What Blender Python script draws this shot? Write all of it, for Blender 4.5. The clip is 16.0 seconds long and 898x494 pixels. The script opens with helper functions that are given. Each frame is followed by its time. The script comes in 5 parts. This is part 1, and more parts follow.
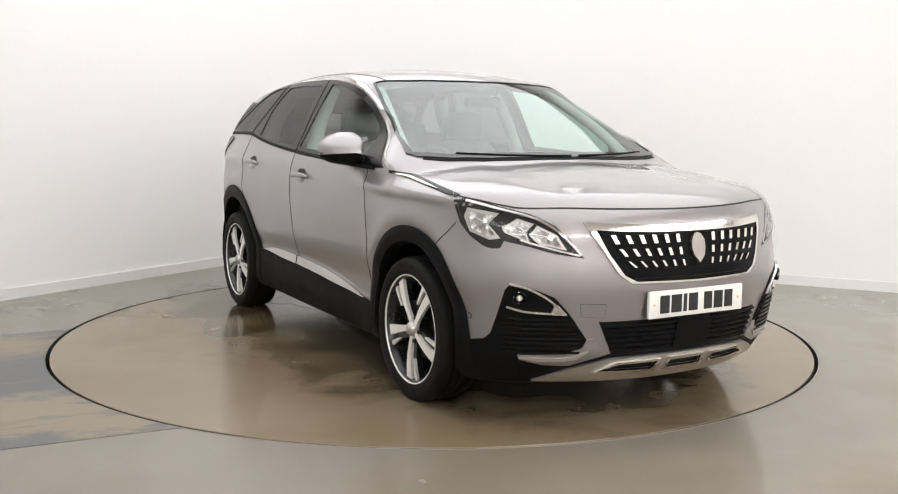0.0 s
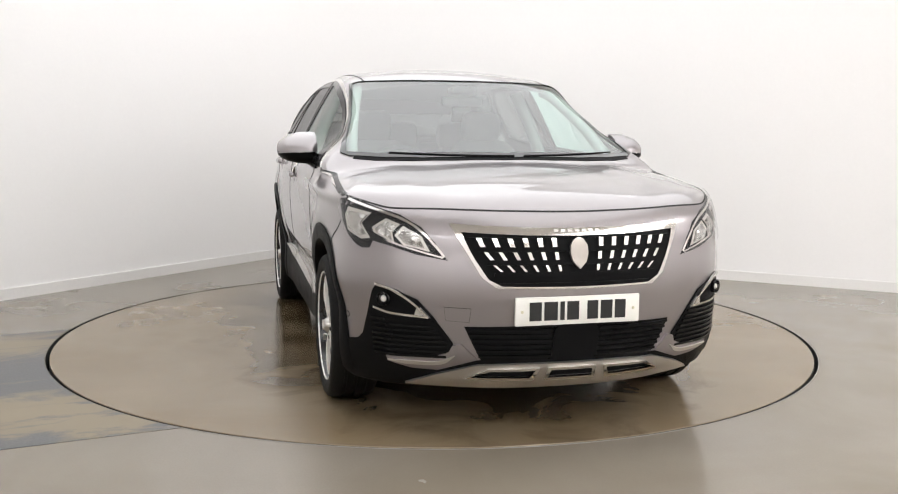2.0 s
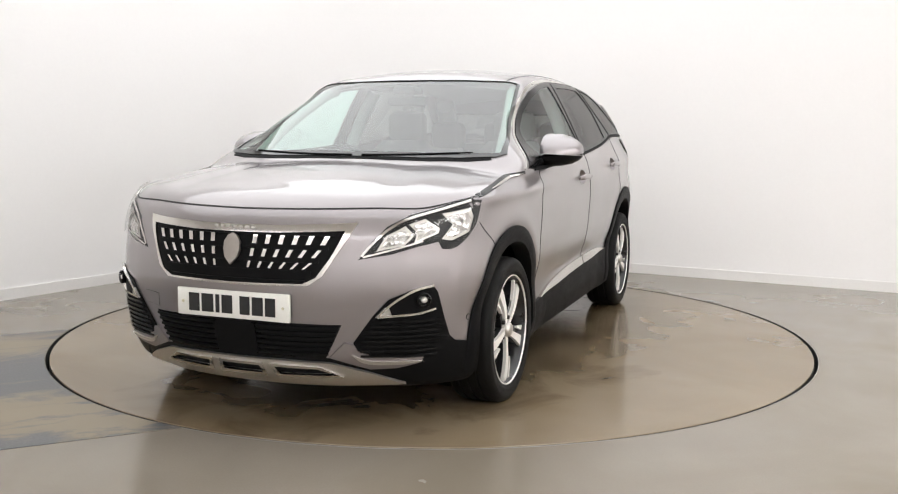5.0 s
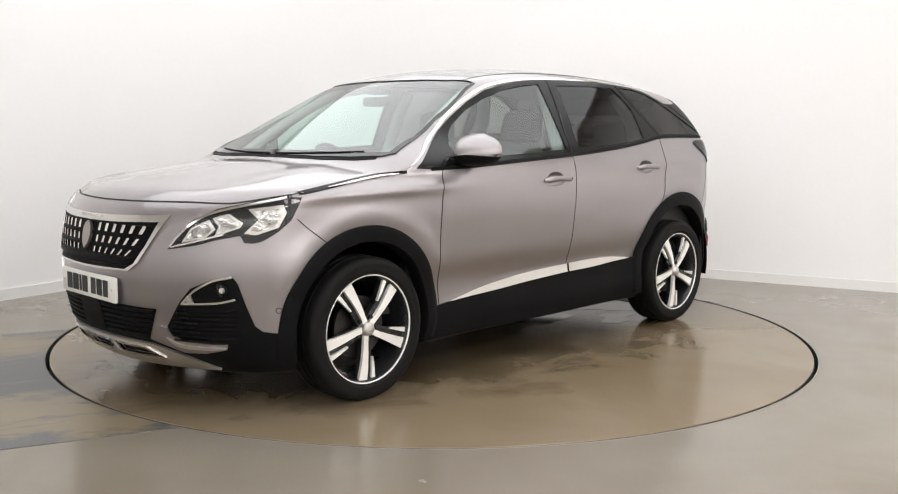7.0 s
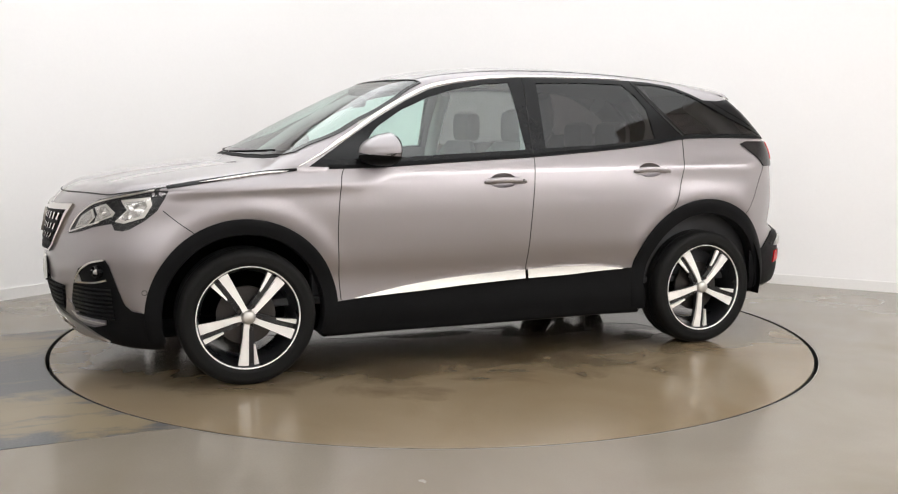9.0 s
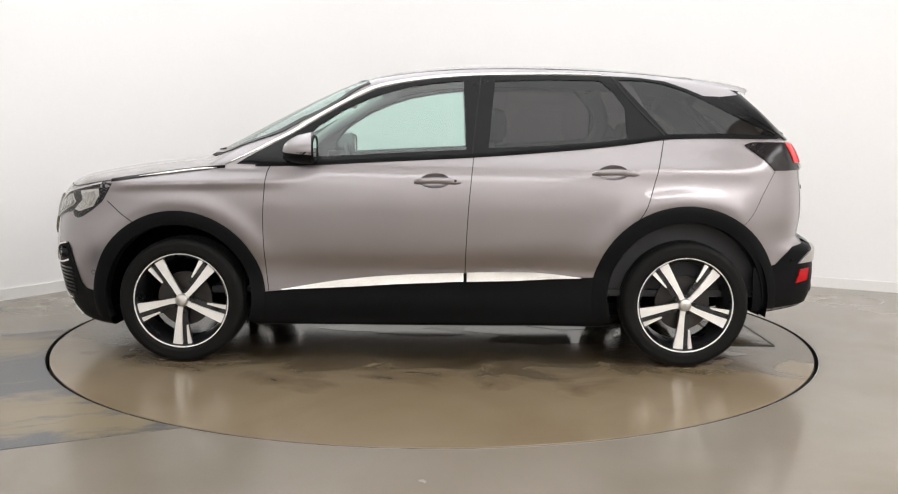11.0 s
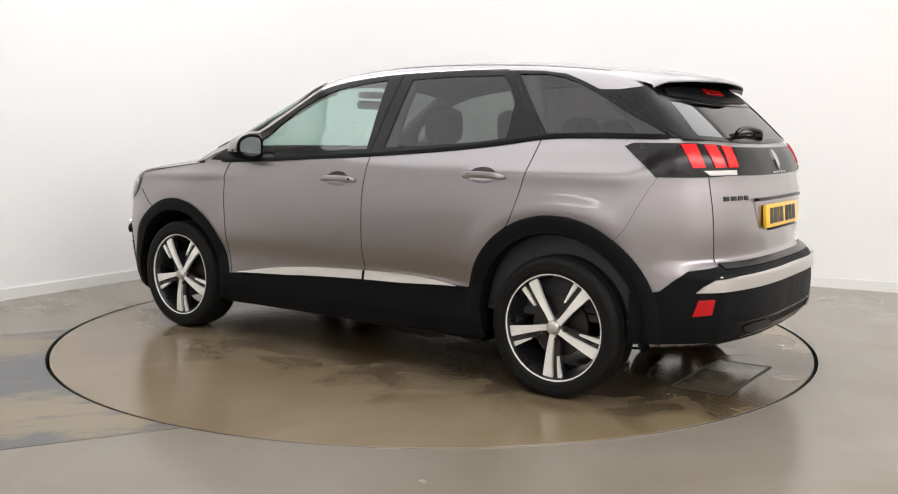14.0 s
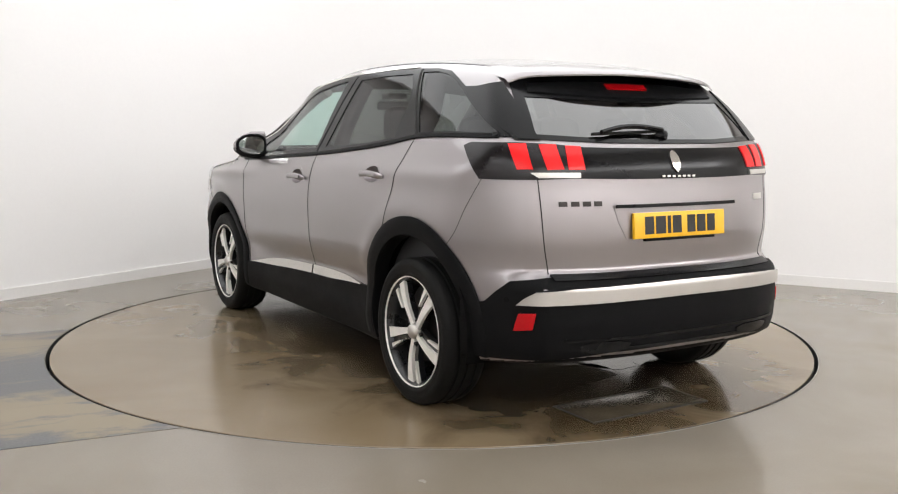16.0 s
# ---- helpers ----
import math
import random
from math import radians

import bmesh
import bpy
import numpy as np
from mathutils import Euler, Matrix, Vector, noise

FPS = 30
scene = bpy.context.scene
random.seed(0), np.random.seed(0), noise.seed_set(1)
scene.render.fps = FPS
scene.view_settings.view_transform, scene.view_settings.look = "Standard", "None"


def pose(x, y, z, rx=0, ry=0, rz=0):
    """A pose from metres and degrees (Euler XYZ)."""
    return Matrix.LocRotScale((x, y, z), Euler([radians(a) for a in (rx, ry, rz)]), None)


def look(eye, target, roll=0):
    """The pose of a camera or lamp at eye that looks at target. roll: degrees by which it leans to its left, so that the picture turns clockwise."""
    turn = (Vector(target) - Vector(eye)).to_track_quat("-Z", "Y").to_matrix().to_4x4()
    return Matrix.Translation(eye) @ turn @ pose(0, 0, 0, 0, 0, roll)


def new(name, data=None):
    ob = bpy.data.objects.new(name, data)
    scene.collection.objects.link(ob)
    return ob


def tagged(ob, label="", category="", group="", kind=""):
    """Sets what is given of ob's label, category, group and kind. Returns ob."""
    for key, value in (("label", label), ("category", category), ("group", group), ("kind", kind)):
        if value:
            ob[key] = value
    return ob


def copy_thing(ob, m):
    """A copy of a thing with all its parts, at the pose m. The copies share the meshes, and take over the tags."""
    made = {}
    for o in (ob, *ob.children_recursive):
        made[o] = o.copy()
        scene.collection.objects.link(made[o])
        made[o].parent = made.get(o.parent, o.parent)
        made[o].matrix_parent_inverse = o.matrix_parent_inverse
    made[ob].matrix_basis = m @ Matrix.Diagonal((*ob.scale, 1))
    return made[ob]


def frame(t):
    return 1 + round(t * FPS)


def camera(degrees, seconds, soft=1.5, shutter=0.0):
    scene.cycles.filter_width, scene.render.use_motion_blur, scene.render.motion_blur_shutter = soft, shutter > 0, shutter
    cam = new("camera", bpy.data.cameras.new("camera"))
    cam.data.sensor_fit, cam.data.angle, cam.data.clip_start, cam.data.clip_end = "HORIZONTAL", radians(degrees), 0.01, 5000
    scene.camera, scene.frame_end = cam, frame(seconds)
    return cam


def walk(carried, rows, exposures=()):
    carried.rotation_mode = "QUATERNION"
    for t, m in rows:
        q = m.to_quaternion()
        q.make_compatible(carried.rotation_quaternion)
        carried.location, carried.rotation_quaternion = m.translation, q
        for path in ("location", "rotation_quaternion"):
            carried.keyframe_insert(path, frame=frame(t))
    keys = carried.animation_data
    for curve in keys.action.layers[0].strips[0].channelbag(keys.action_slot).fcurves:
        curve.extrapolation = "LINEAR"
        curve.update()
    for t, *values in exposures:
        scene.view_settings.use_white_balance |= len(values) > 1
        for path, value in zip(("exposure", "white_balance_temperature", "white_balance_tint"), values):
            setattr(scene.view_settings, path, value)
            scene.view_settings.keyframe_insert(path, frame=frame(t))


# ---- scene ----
from mathutils.geometry import tessellate_polygon

cam = camera(51.43, 16.0, soft=1.15)
EYE = Vector((0.0, -5.783, 1.2284))
AIM = EYE + Vector((math.sin(0.01528) * math.cos(0.12158), math.cos(0.01528) * math.cos(0.12158), -math.sin(0.12158)))
walk(cam, [(0.0, look(EYE, AIM, 0.4426)), (16.0, look(EYE, AIM, 0.4426))], [(0.0, 0.15), (16.0, 0.15)])

# ---- world and light ----
world = bpy.data.worlds.new("studio_world")
scene.world = world
world.use_nodes = True
world.node_tree.nodes["Background"].inputs[0].default_value = (1.0, 0.985, 0.97, 1)
world.node_tree.nodes["Background"].inputs[1].default_value = 0.05
PANEL_GLOW, BACK_GLOW, FRONT_GLOW = 1.5, 5.0, 8.8


# ---- materials ----
def material(name, color, rough=0.5, metal=0.0, vary=0.08, scale=6.0, fine=80.0, bump=0.0, coat=0.0, spec=0.5, rough_vary=0.08):
    m = bpy.data.materials.new(name)
    m.use_nodes = True
    nt = m.node_tree
    b = nt.nodes["Principled BSDF"]
    tc = nt.nodes.new("ShaderNodeTexCoord")
    n1 = nt.nodes.new("ShaderNodeTexNoise")
    n1.inputs["Scale"].default_value, n1.inputs["Detail"].default_value = scale, 5
    n2 = nt.nodes.new("ShaderNodeTexNoise")
    n2.inputs["Scale"].default_value, n2.inputs["Detail"].default_value = fine, 3
    for n in (n1, n2):
        nt.links.new(tc.outputs["Object"], n.inputs["Vector"])
    add = nt.nodes.new("ShaderNodeMath")
    add.operation = "ADD"
    nt.links.new(n1.outputs["Fac"], add.inputs[0])
    nt.links.new(n2.outputs["Fac"], add.inputs[1])
    half = nt.nodes.new("ShaderNodeMath")
    half.operation = "MULTIPLY"
    half.inputs[1].default_value = 0.5
    nt.links.new(add.outputs[0], half.inputs[0])
    ramp = nt.nodes.new("ShaderNodeMapRange")
    ramp.inputs[1].default_value, ramp.inputs[2].default_value = 0.3, 0.7
    ramp.inputs[3].default_value, ramp.inputs[4].default_value = 1 - vary, 1 + vary
    nt.links.new(half.outputs[0], ramp.inputs[0])
    mul = nt.nodes.new("ShaderNodeVectorMath")
    mul.operation = "SCALE"
    mul.inputs[0].default_value = color[:3]
    nt.links.new(ramp.outputs[0], mul.inputs["Scale"])
    nt.links.new(mul.outputs[0], b.inputs["Base Color"])
    rr = nt.nodes.new("ShaderNodeMapRange")
    rr.inputs[1].default_value, rr.inputs[2].default_value = 0.3, 0.7
    rr.inputs[3].default_value, rr.inputs[4].default_value = max(0.01, rough * (1 - rough_vary)), min(1, rough * (1 + rough_vary))
    nt.links.new(n1.outputs["Fac"], rr.inputs[0])
    nt.links.new(rr.outputs[0], b.inputs["Roughness"])
    b.inputs["Metallic"].default_value = metal
    b.inputs["Specular IOR Level"].default_value = spec
    b.inputs["Coat Weight"].default_value = coat
    b.inputs["Coat Roughness"].default_value = 0.04
    if bump:
        bp = nt.nodes.new("ShaderNodeBump")
        bp.inputs["Strength"].default_value, bp.inputs["Distance"].default_value = bump, 0.004
        nt.links.new(n2.outputs["Fac"], bp.inputs["Height"])
        nt.links.new(bp.outputs[0], b.inputs["Normal"])
    return m


def glass(name, color, rough=0.0, shine=0.07):
    m = bpy.data.materials.new(name)
    m.use_nodes = True
    nt = m.node_tree
    nt.nodes.remove(nt.nodes["Principled BSDF"])
    tr = nt.nodes.new("ShaderNodeBsdfTransparent")
    tr.inputs[0].default_value = (*color, 1)
    gl = nt.nodes.new("ShaderNodeBsdfGlossy")
    gl.inputs["Roughness"].default_value = rough
    lw = nt.nodes.new("ShaderNodeLayerWeight")
    lw.inputs[0].default_value = 0.5
    pw = nt.nodes.new("ShaderNodeMath")
    pw.operation = "POWER"
    pw.inputs[1].default_value = 4.5
    nt.links.new(lw.outputs["Facing"], pw.inputs[0])
    fr = nt.nodes.new("ShaderNodeMath")
    fr.operation = "MULTIPLY_ADD"
    fr.inputs[1].default_value, fr.inputs[2].default_value = 0.55, shine
    nt.links.new(pw.outputs[0], fr.inputs[0])
    mx = nt.nodes.new("ShaderNodeMixShader")
    nt.links.new(fr.outputs[0], mx.inputs[0])
    nt.links.new(tr.outputs[0], mx.inputs[1])
    nt.links.new(gl.outputs[0], mx.inputs[2])
    nt.links.new(mx.outputs[0], nt.nodes["Material Output"].inputs[0])
    return m


def glow(name, color, strength, half, edge=0.25):
    """A softbox cloth: brightest along its middle, fading to the long edges half metres away."""
    m = bpy.data.materials.new(name)
    m.use_nodes = True
    nt = m.node_tree
    b = nt.nodes["Principled BSDF"]
    tc = nt.nodes.new("ShaderNodeTexCoord")
    sep = nt.nodes.new("ShaderNodeSeparateXYZ")
    nt.links.new(tc.outputs["Object"], sep.inputs[0])
    ab = nt.nodes.new("ShaderNodeMath")
    ab.operation = "ABSOLUTE"
    nt.links.new(sep.outputs[1], ab.inputs[0])
    mr = nt.nodes.new("ShaderNodeMapRange")
    mr.interpolation_type = "SMOOTHSTEP"
    mr.inputs[1].default_value, mr.inputs[2].default_value = 0.15 * half, half
    mr.inputs[3].default_value, mr.inputs[4].default_value = strength, edge * strength
    nt.links.new(ab.outputs[0], mr.inputs[0])
    nt.links.new(mr.outputs[0], b.inputs["Emission Strength"])
    b.inputs["Base Color"].default_value = (*color, 1)
    b.inputs["Emission Color"].default_value = (*color, 1)
    return m


PAINT = material("silver_lilac_paint", (0.322, 0.296, 0.304), 0.39, 0.95, 0.02, 3, 900, 0.0, 1.0)
PLASTIC = material("black_grained_plastic", (0.006, 0.006, 0.0064), 0.5, 0, 0.2, 12, 500, 0.15, 0, 0.07)
GLOSSBLACK = material("gloss_black", (0.006, 0.006, 0.0065), 0.2, 0, 0.1, 8, 100, 0, 0.0, 0.19)
GAP = material("shut_line_black", (0.008, 0.008, 0.008), 0.8, 0, 0.1, 10, 60)
RUBBER = material("tyre_rubber", (0.0075, 0.0073, 0.007), 0.6, 0, 0.3, 14, 220, 0.3, 0, 0.14)
FELT = material("black_felt", (0.005, 0.005, 0.005), 0.95, 0, 0.3, 20, 300, 0.2, 0, 0.0)
CHROME = material("chrome", (0.66, 0.64, 0.61), 0.12, 1.0, 0.03, 10, 90)
SATIN = material("satin_silver", (0.56, 0.54, 0.51), 0.36, 0.9, 0.04, 10, 200)
ALLOY = material("machined_alloy", (0.90, 0.88, 0.84), 0.45, 0.4, 0.05, 20, 300)
WHEELBLACK = material("wheel_black", (0.010, 0.010, 0.011), 0.28, 0.0, 0.1, 10, 80, 0, 0.2)
DARKSTEEL = material("brake_steel", (0.05, 0.045, 0.042), 0.45, 0.8, 0.15, 30, 150, 0.1)
FABRIC = material("dark_seat_cloth", (0.12, 0.117, 0.118), 0.9, 0, 0.15, 14, 60, 0.0, 0, 0.2)
TRIM = material("interior_grey_trim", (0.50, 0.50, 0.48), 0.8, 0, 0.08, 8, 300, 0.1, 0, 0.2)
DASH = material("dash_black", (0.045, 0.045, 0.047), 0.6, 0, 0.15, 8, 300, 0.2, 0, 0.3)
GLASS = glass("clear_green_glass", (0.74, 0.91, 0.86), 0.0, 0.11)
TINT = glass("privacy_glass", (0.185, 0.172, 0.172), 0.0, 0.055)
REARTINT = glass("rear_privacy_glass", (0.13, 0.122, 0.125), 0.0, 0.2)
SCREENGLASS = glass("hazy_windscreen_glass", (0.66, 0.82, 0.77), 0.0, 0.22)
LENS = glass("clear_lens", (0.95, 0.95, 0.95), 0.0, 0.03)
ENAMEL = material("black_glass_enamel", (0.010, 0.010, 0.011), 0.05, 0, 0.1, 8, 100, 0, 0.0, 0.9)
MIRRORGLASS = material("mirror_glass", (0.85, 0.87, 0.86), 0.02, 1.0, 0.01, 4, 20)
RED = material("red_lamp_lens", (0.42, 0.004, 0.007), 0.2, 0, 0.06, 20, 120, 0, 0.0, 0.35)
DARKLENS = material("smoked_lamp_lens", (0.010, 0.008, 0.009), 0.2, 0, 0.1, 10, 60, 0, 0.0, 0.3)
PLATEW = material("white_plate", (0.80, 0.79, 0.74), 0.3, 0, 0.03, 10, 100, 0, 0.3)
PLATESCREW = material("screw_cap", (0.62, 0.58, 0.42), 0.4, 0, 0.05, 20, 100)
PLATEY = material("yellow_plate", (0.83, 0.47, 0.012), 0.3, 0, 0.03, 10, 100, 0, 0.3)
REDLAMP = material("red_lamp_claw", (0.80, 0.016, 0.018), 0.2, 0, 0.06, 20, 120, 0, 0.0, 0.3)
LAMPGLASS = material("clear_faceted_lamp", (0.50, 0.49, 0.47), 0.22, 0.95, 0.25, 90, 200, 0.0)
facet = LAMPGLASS.node_tree
cells = facet.nodes.new("ShaderNodeTexVoronoi")
cells.inputs["Scale"].default_value = 26
dent = facet.nodes.new("ShaderNodeBump")
dent.inputs["Strength"].default_value, dent.inputs["Distance"].default_value = 0.55, 0.02
facet.links.new(cells.outputs["Distance"], dent.inputs["Height"])
facet.links.new(dent.outputs[0], facet.nodes["Principled BSDF"].inputs["Normal"])
coords = facet.nodes.new("ShaderNodeTexCoord")
facet.links.new(coords.outputs["Object"], cells.inputs["Vector"])
BADGEMETAL = material("badge_metal", (0.36, 0.33, 0.30), 0.3, 0.9, 0.05, 30, 200)
INK = material("plate_black", (0.012, 0.012, 0.012), 0.5, 0, 0.1, 10, 100)
WALL = material("white_wall_paint", (0.875, 0.858, 0.848), 0.75, 0, 0.012, 0.8, 40, 0.02, 0, 0.3)
SKIRT = material("white_skirting", (0.80, 0.78, 0.76), 0.5, 0, 0.03, 3, 60, 0.03)
CEIL = material("ceiling_white", (0.82, 0.81, 0.80), 0.85, 0, 0.02, 2, 60)
DIFFUSER = glow("ceiling_panel_diffuser", (0.965, 0.985, 1.0), PANEL_GLOW, 3.0, 0.9)
SATINTRIM = material("satin_bright_trim", (0.62, 0.60, 0.56), 0.2, 1.0, 0.04, 10, 120)
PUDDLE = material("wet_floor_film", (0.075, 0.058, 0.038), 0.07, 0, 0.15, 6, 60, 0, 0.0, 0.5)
HATCH = material("worn_steel_hatch", (0.095, 0.077, 0.054), 0.22, 0.05, 0.3, 9, 90, 0.1, 0, 0.35)
HATCHJOINT = material("hatch_joint_grime", (0.03, 0.026, 0.02), 0.5, 0, 0.2, 9, 90)
DIMLIGHT = glow("dim_strip_light_diffuser", (0.98, 0.985, 1.0), BACK_GLOW, 0.85)
FRONTLIGHT = glow("front_strip_light_diffuser", (0.995, 0.985, 0.99), FRONT_GLOW, 0.85)
HEADHOUSE = material("headlamp_housing", (0.010, 0.010, 0.011), 0.35, 0.0, 0.1, 30, 120, 0, 0, 0.25)
RIMSTEEL = material("worn_rim_edge", (0.20, 0.185, 0.16), 0.5, 0.2, 0.2, 20, 90)
PITDARK = material("pit_black", (0.01, 0.01, 0.01), 0.9, 0, 0.1, 5, 50)


def floor_material(name, base, brown):
    """Poured grey-beige epoxy floor: cloudy patches, fine speckle, soft gloss."""
    m = material(name, base, 0.20, 0, 0.07, 2.2, 120, 0.0, 0, 0.45, 0.15)
    nt = m.node_tree
    b = nt.nodes["Principled BSDF"]
    src = b.inputs["Base Color"].links[0].from_socket
    tc = nt.nodes.new("ShaderNodeTexCoord")
    n = nt.nodes.new("ShaderNodeTexNoise")
    n.inputs["Scale"].default_value, n.inputs["Detail"].default_value, n.inputs["Distortion"].default_value = 0.9, 6, 0.8
    nt.links.new(tc.outputs["Object"], n.inputs["Vector"])
    r = nt.nodes.new("ShaderNodeMapRange")
    r.inputs[1].default_value, r.inputs[2].default_value = 0.4, 0.72
    nt.links.new(n.outputs["Fac"], r.inputs[0])
    mix = nt.nodes.new("ShaderNodeMix")
    mix.data_type = "RGBA"
    nt.links.new(r.outputs[0], mix.inputs["Factor"])
    nt.links.new(src, mix.inputs["A"])
    mix.inputs["B"].default_value = (*brown, 1)
    nt.links.new(mix.outputs["Result"], b.inputs["Base Color"])
    return m


FLOOR = floor_material("grey_epoxy_floor", (0.225, 0.198, 0.162), (0.192, 0.163, 0.122))
def strip_material():
    """Worn floor lane: blue-grey paint rubbed through to brown in long streaks."""
    m = material("worn_lane", (0.088, 0.090, 0.097), 0.32, 0, 0.30, 4, 90, 0.0, 0, 0.5)
    nt = m.node_tree
    b = nt.nodes["Principled BSDF"]
    src = b.inputs["Base Color"].links[0].from_socket
    tc = nt.nodes.new("ShaderNodeTexCoord")
    mp = nt.nodes.new("ShaderNodeMapping")
    mp.inputs["Scale"].default_value = (0.9, 2.4, 1.0)
    n = nt.nodes.new("ShaderNodeTexNoise")
    n.inputs["Scale"].default_value, n.inputs["Detail"].default_value, n.inputs["Distortion"].default_value = 1.7, 9, 0.9
    n.inputs["Roughness"].default_value = 0.62
    nt.links.new(tc.outputs["Object"], mp.inputs["Vector"])
    nt.links.new(mp.outputs[0], n.inputs["Vector"])
    sep = nt.nodes.new("ShaderNodeSeparateXYZ")
    nt.links.new(tc.outputs["Object"], sep.inputs[0])
    wave = nt.nodes.new("ShaderNodeMath")
    wave.operation = "SINE"
    k = nt.nodes.new("ShaderNodeMath")
    k.operation = "MULTIPLY_ADD"
    k.inputs[1].default_value, k.inputs[2].default_value = 4.2, 4.98
    nt.links.new(sep.outputs[1], k.inputs[0])
    nt.links.new(k.outputs[0], wave.inputs[0])
    add = nt.nodes.new("ShaderNodeMath")
    add.operation = "MULTIPLY_ADD"
    add.inputs[1].default_value = 0.13
    nt.links.new(wave.outputs[0], add.inputs[0])
    nt.links.new(n.outputs["Fac"], add.inputs[2])
    r = nt.nodes.new("ShaderNodeMapRange")
    r.inputs[1].default_value, r.inputs[2].default_value = 0.49, 0.60
    nt.links.new(add.outputs[0], r.inputs[0])
    mix = nt.nodes.new("ShaderNodeMix")
    mix.data_type = "RGBA"
    nt.links.new(r.outputs[0], mix.inputs["Factor"])
    nt.links.new(src, mix.inputs["A"])
    mix.inputs["B"].default_value = (0.225, 0.180, 0.115, 1)
    nt.links.new(mix.outputs["Result"], b.inputs["Base Color"])
    return m


LANE = strip_material()
DISC = floor_material("grey_epoxy_turntable", (0.222, 0.172, 0.112), (0.180, 0.130, 0.074))


def stains_and_car_shade(m):
    """Brown water stains with ragged edges where the wet car dripped, glossier than the dry floor, and darkened further
    to paint in the shade under the car.
    """
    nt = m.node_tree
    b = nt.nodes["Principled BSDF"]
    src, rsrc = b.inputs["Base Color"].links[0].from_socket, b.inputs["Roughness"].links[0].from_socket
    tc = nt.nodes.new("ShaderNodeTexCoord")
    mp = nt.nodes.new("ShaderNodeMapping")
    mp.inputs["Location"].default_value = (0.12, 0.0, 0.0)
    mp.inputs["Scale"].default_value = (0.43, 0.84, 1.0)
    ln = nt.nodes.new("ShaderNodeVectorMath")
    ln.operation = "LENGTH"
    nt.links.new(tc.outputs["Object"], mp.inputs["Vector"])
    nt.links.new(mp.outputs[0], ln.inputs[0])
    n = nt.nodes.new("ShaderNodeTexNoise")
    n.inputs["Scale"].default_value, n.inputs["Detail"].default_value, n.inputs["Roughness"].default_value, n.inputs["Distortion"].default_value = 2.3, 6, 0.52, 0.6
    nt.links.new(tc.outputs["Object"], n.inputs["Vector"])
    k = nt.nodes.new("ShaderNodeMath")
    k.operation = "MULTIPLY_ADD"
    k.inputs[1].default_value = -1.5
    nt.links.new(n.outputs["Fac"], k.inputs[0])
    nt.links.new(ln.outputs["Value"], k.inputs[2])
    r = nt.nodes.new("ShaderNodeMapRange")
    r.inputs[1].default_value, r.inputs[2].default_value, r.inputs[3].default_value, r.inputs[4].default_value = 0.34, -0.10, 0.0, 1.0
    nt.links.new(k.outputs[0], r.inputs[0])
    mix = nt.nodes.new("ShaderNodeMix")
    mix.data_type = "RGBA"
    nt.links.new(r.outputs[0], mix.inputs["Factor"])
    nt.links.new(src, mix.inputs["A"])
    # wet brown, taken darker so the colour also holds the car's shade
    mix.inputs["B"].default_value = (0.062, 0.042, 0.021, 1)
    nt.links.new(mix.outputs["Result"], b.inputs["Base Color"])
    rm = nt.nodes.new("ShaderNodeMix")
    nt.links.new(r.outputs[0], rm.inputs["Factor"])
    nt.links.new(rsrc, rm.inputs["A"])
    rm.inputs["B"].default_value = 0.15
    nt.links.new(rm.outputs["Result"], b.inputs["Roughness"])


stains_and_car_shade(DISC)


# ---- mesh helpers ----
def part(name, bm, mat, parent=None, label="", smooth=True):
    me = bpy.data.meshes.new(name)
    bmesh.ops.recalc_face_normals(bm, faces=bm.faces)
    bm.to_mesh(me)
    bm.free()
    if smooth:
        me.polygons.foreach_set("use_smooth", [True] * len(me.polygons))
        me.set_sharp_from_angle(angle=radians(38))
    me.materials.append(mat)
    ob = new(name, me)
    ob.parent = parent
    return tagged(ob, label)


def mesh_part(name, verts, faces, mat, parent=None, label="", normals=None):
    me = bpy.data.meshes.new(name)
    me.from_pydata([tuple(v) for v in verts], [], [tuple(int(i) for i in f) for f in faces])
    me.polygons.foreach_set("use_smooth", [True] * len(me.polygons))
    if normals is not None:
        me.normals_split_custom_set_from_vertices([tuple(n) for n in normals])
    me.materials.append(mat)
    ob = new(name, me)
    ob.parent = parent
    return tagged(ob, label)


def box(bm, lo, hi, bevel=0.0):
    m = Matrix.Translation([(a + b) / 2 for a, b in zip(lo, hi)]) @ Matrix.Diagonal([b - a for a, b in zip(lo, hi)] + [1])
    geo = bmesh.ops.create_cube(bm, size=1, matrix=m)
    if bevel:
        edges = list({e for v in geo["verts"] for e in v.link_edges})
        bmesh.ops.bevel(bm, geom=edges, offset=bevel, segments=2, profile=0.5, affect="EDGES")
    return bm


def lathe(bm, profile, n=48, m=Matrix()):
    """Turns (radius, height) pairs round the local y axis."""
    rings = []
    for r, h in profile:
        rings.append([bm.verts.new(m @ Vector((r * math.cos(2 * math.pi * i / n), h, r * math.sin(2 * math.pi * i / n)))) for i in range(n)])
    for a, b in zip(rings, rings[1:]):
        for i in range(n):
            bm.faces.new((a[i], a[(i + 1) % n], b[(i + 1) % n], b[i]))
    return bm


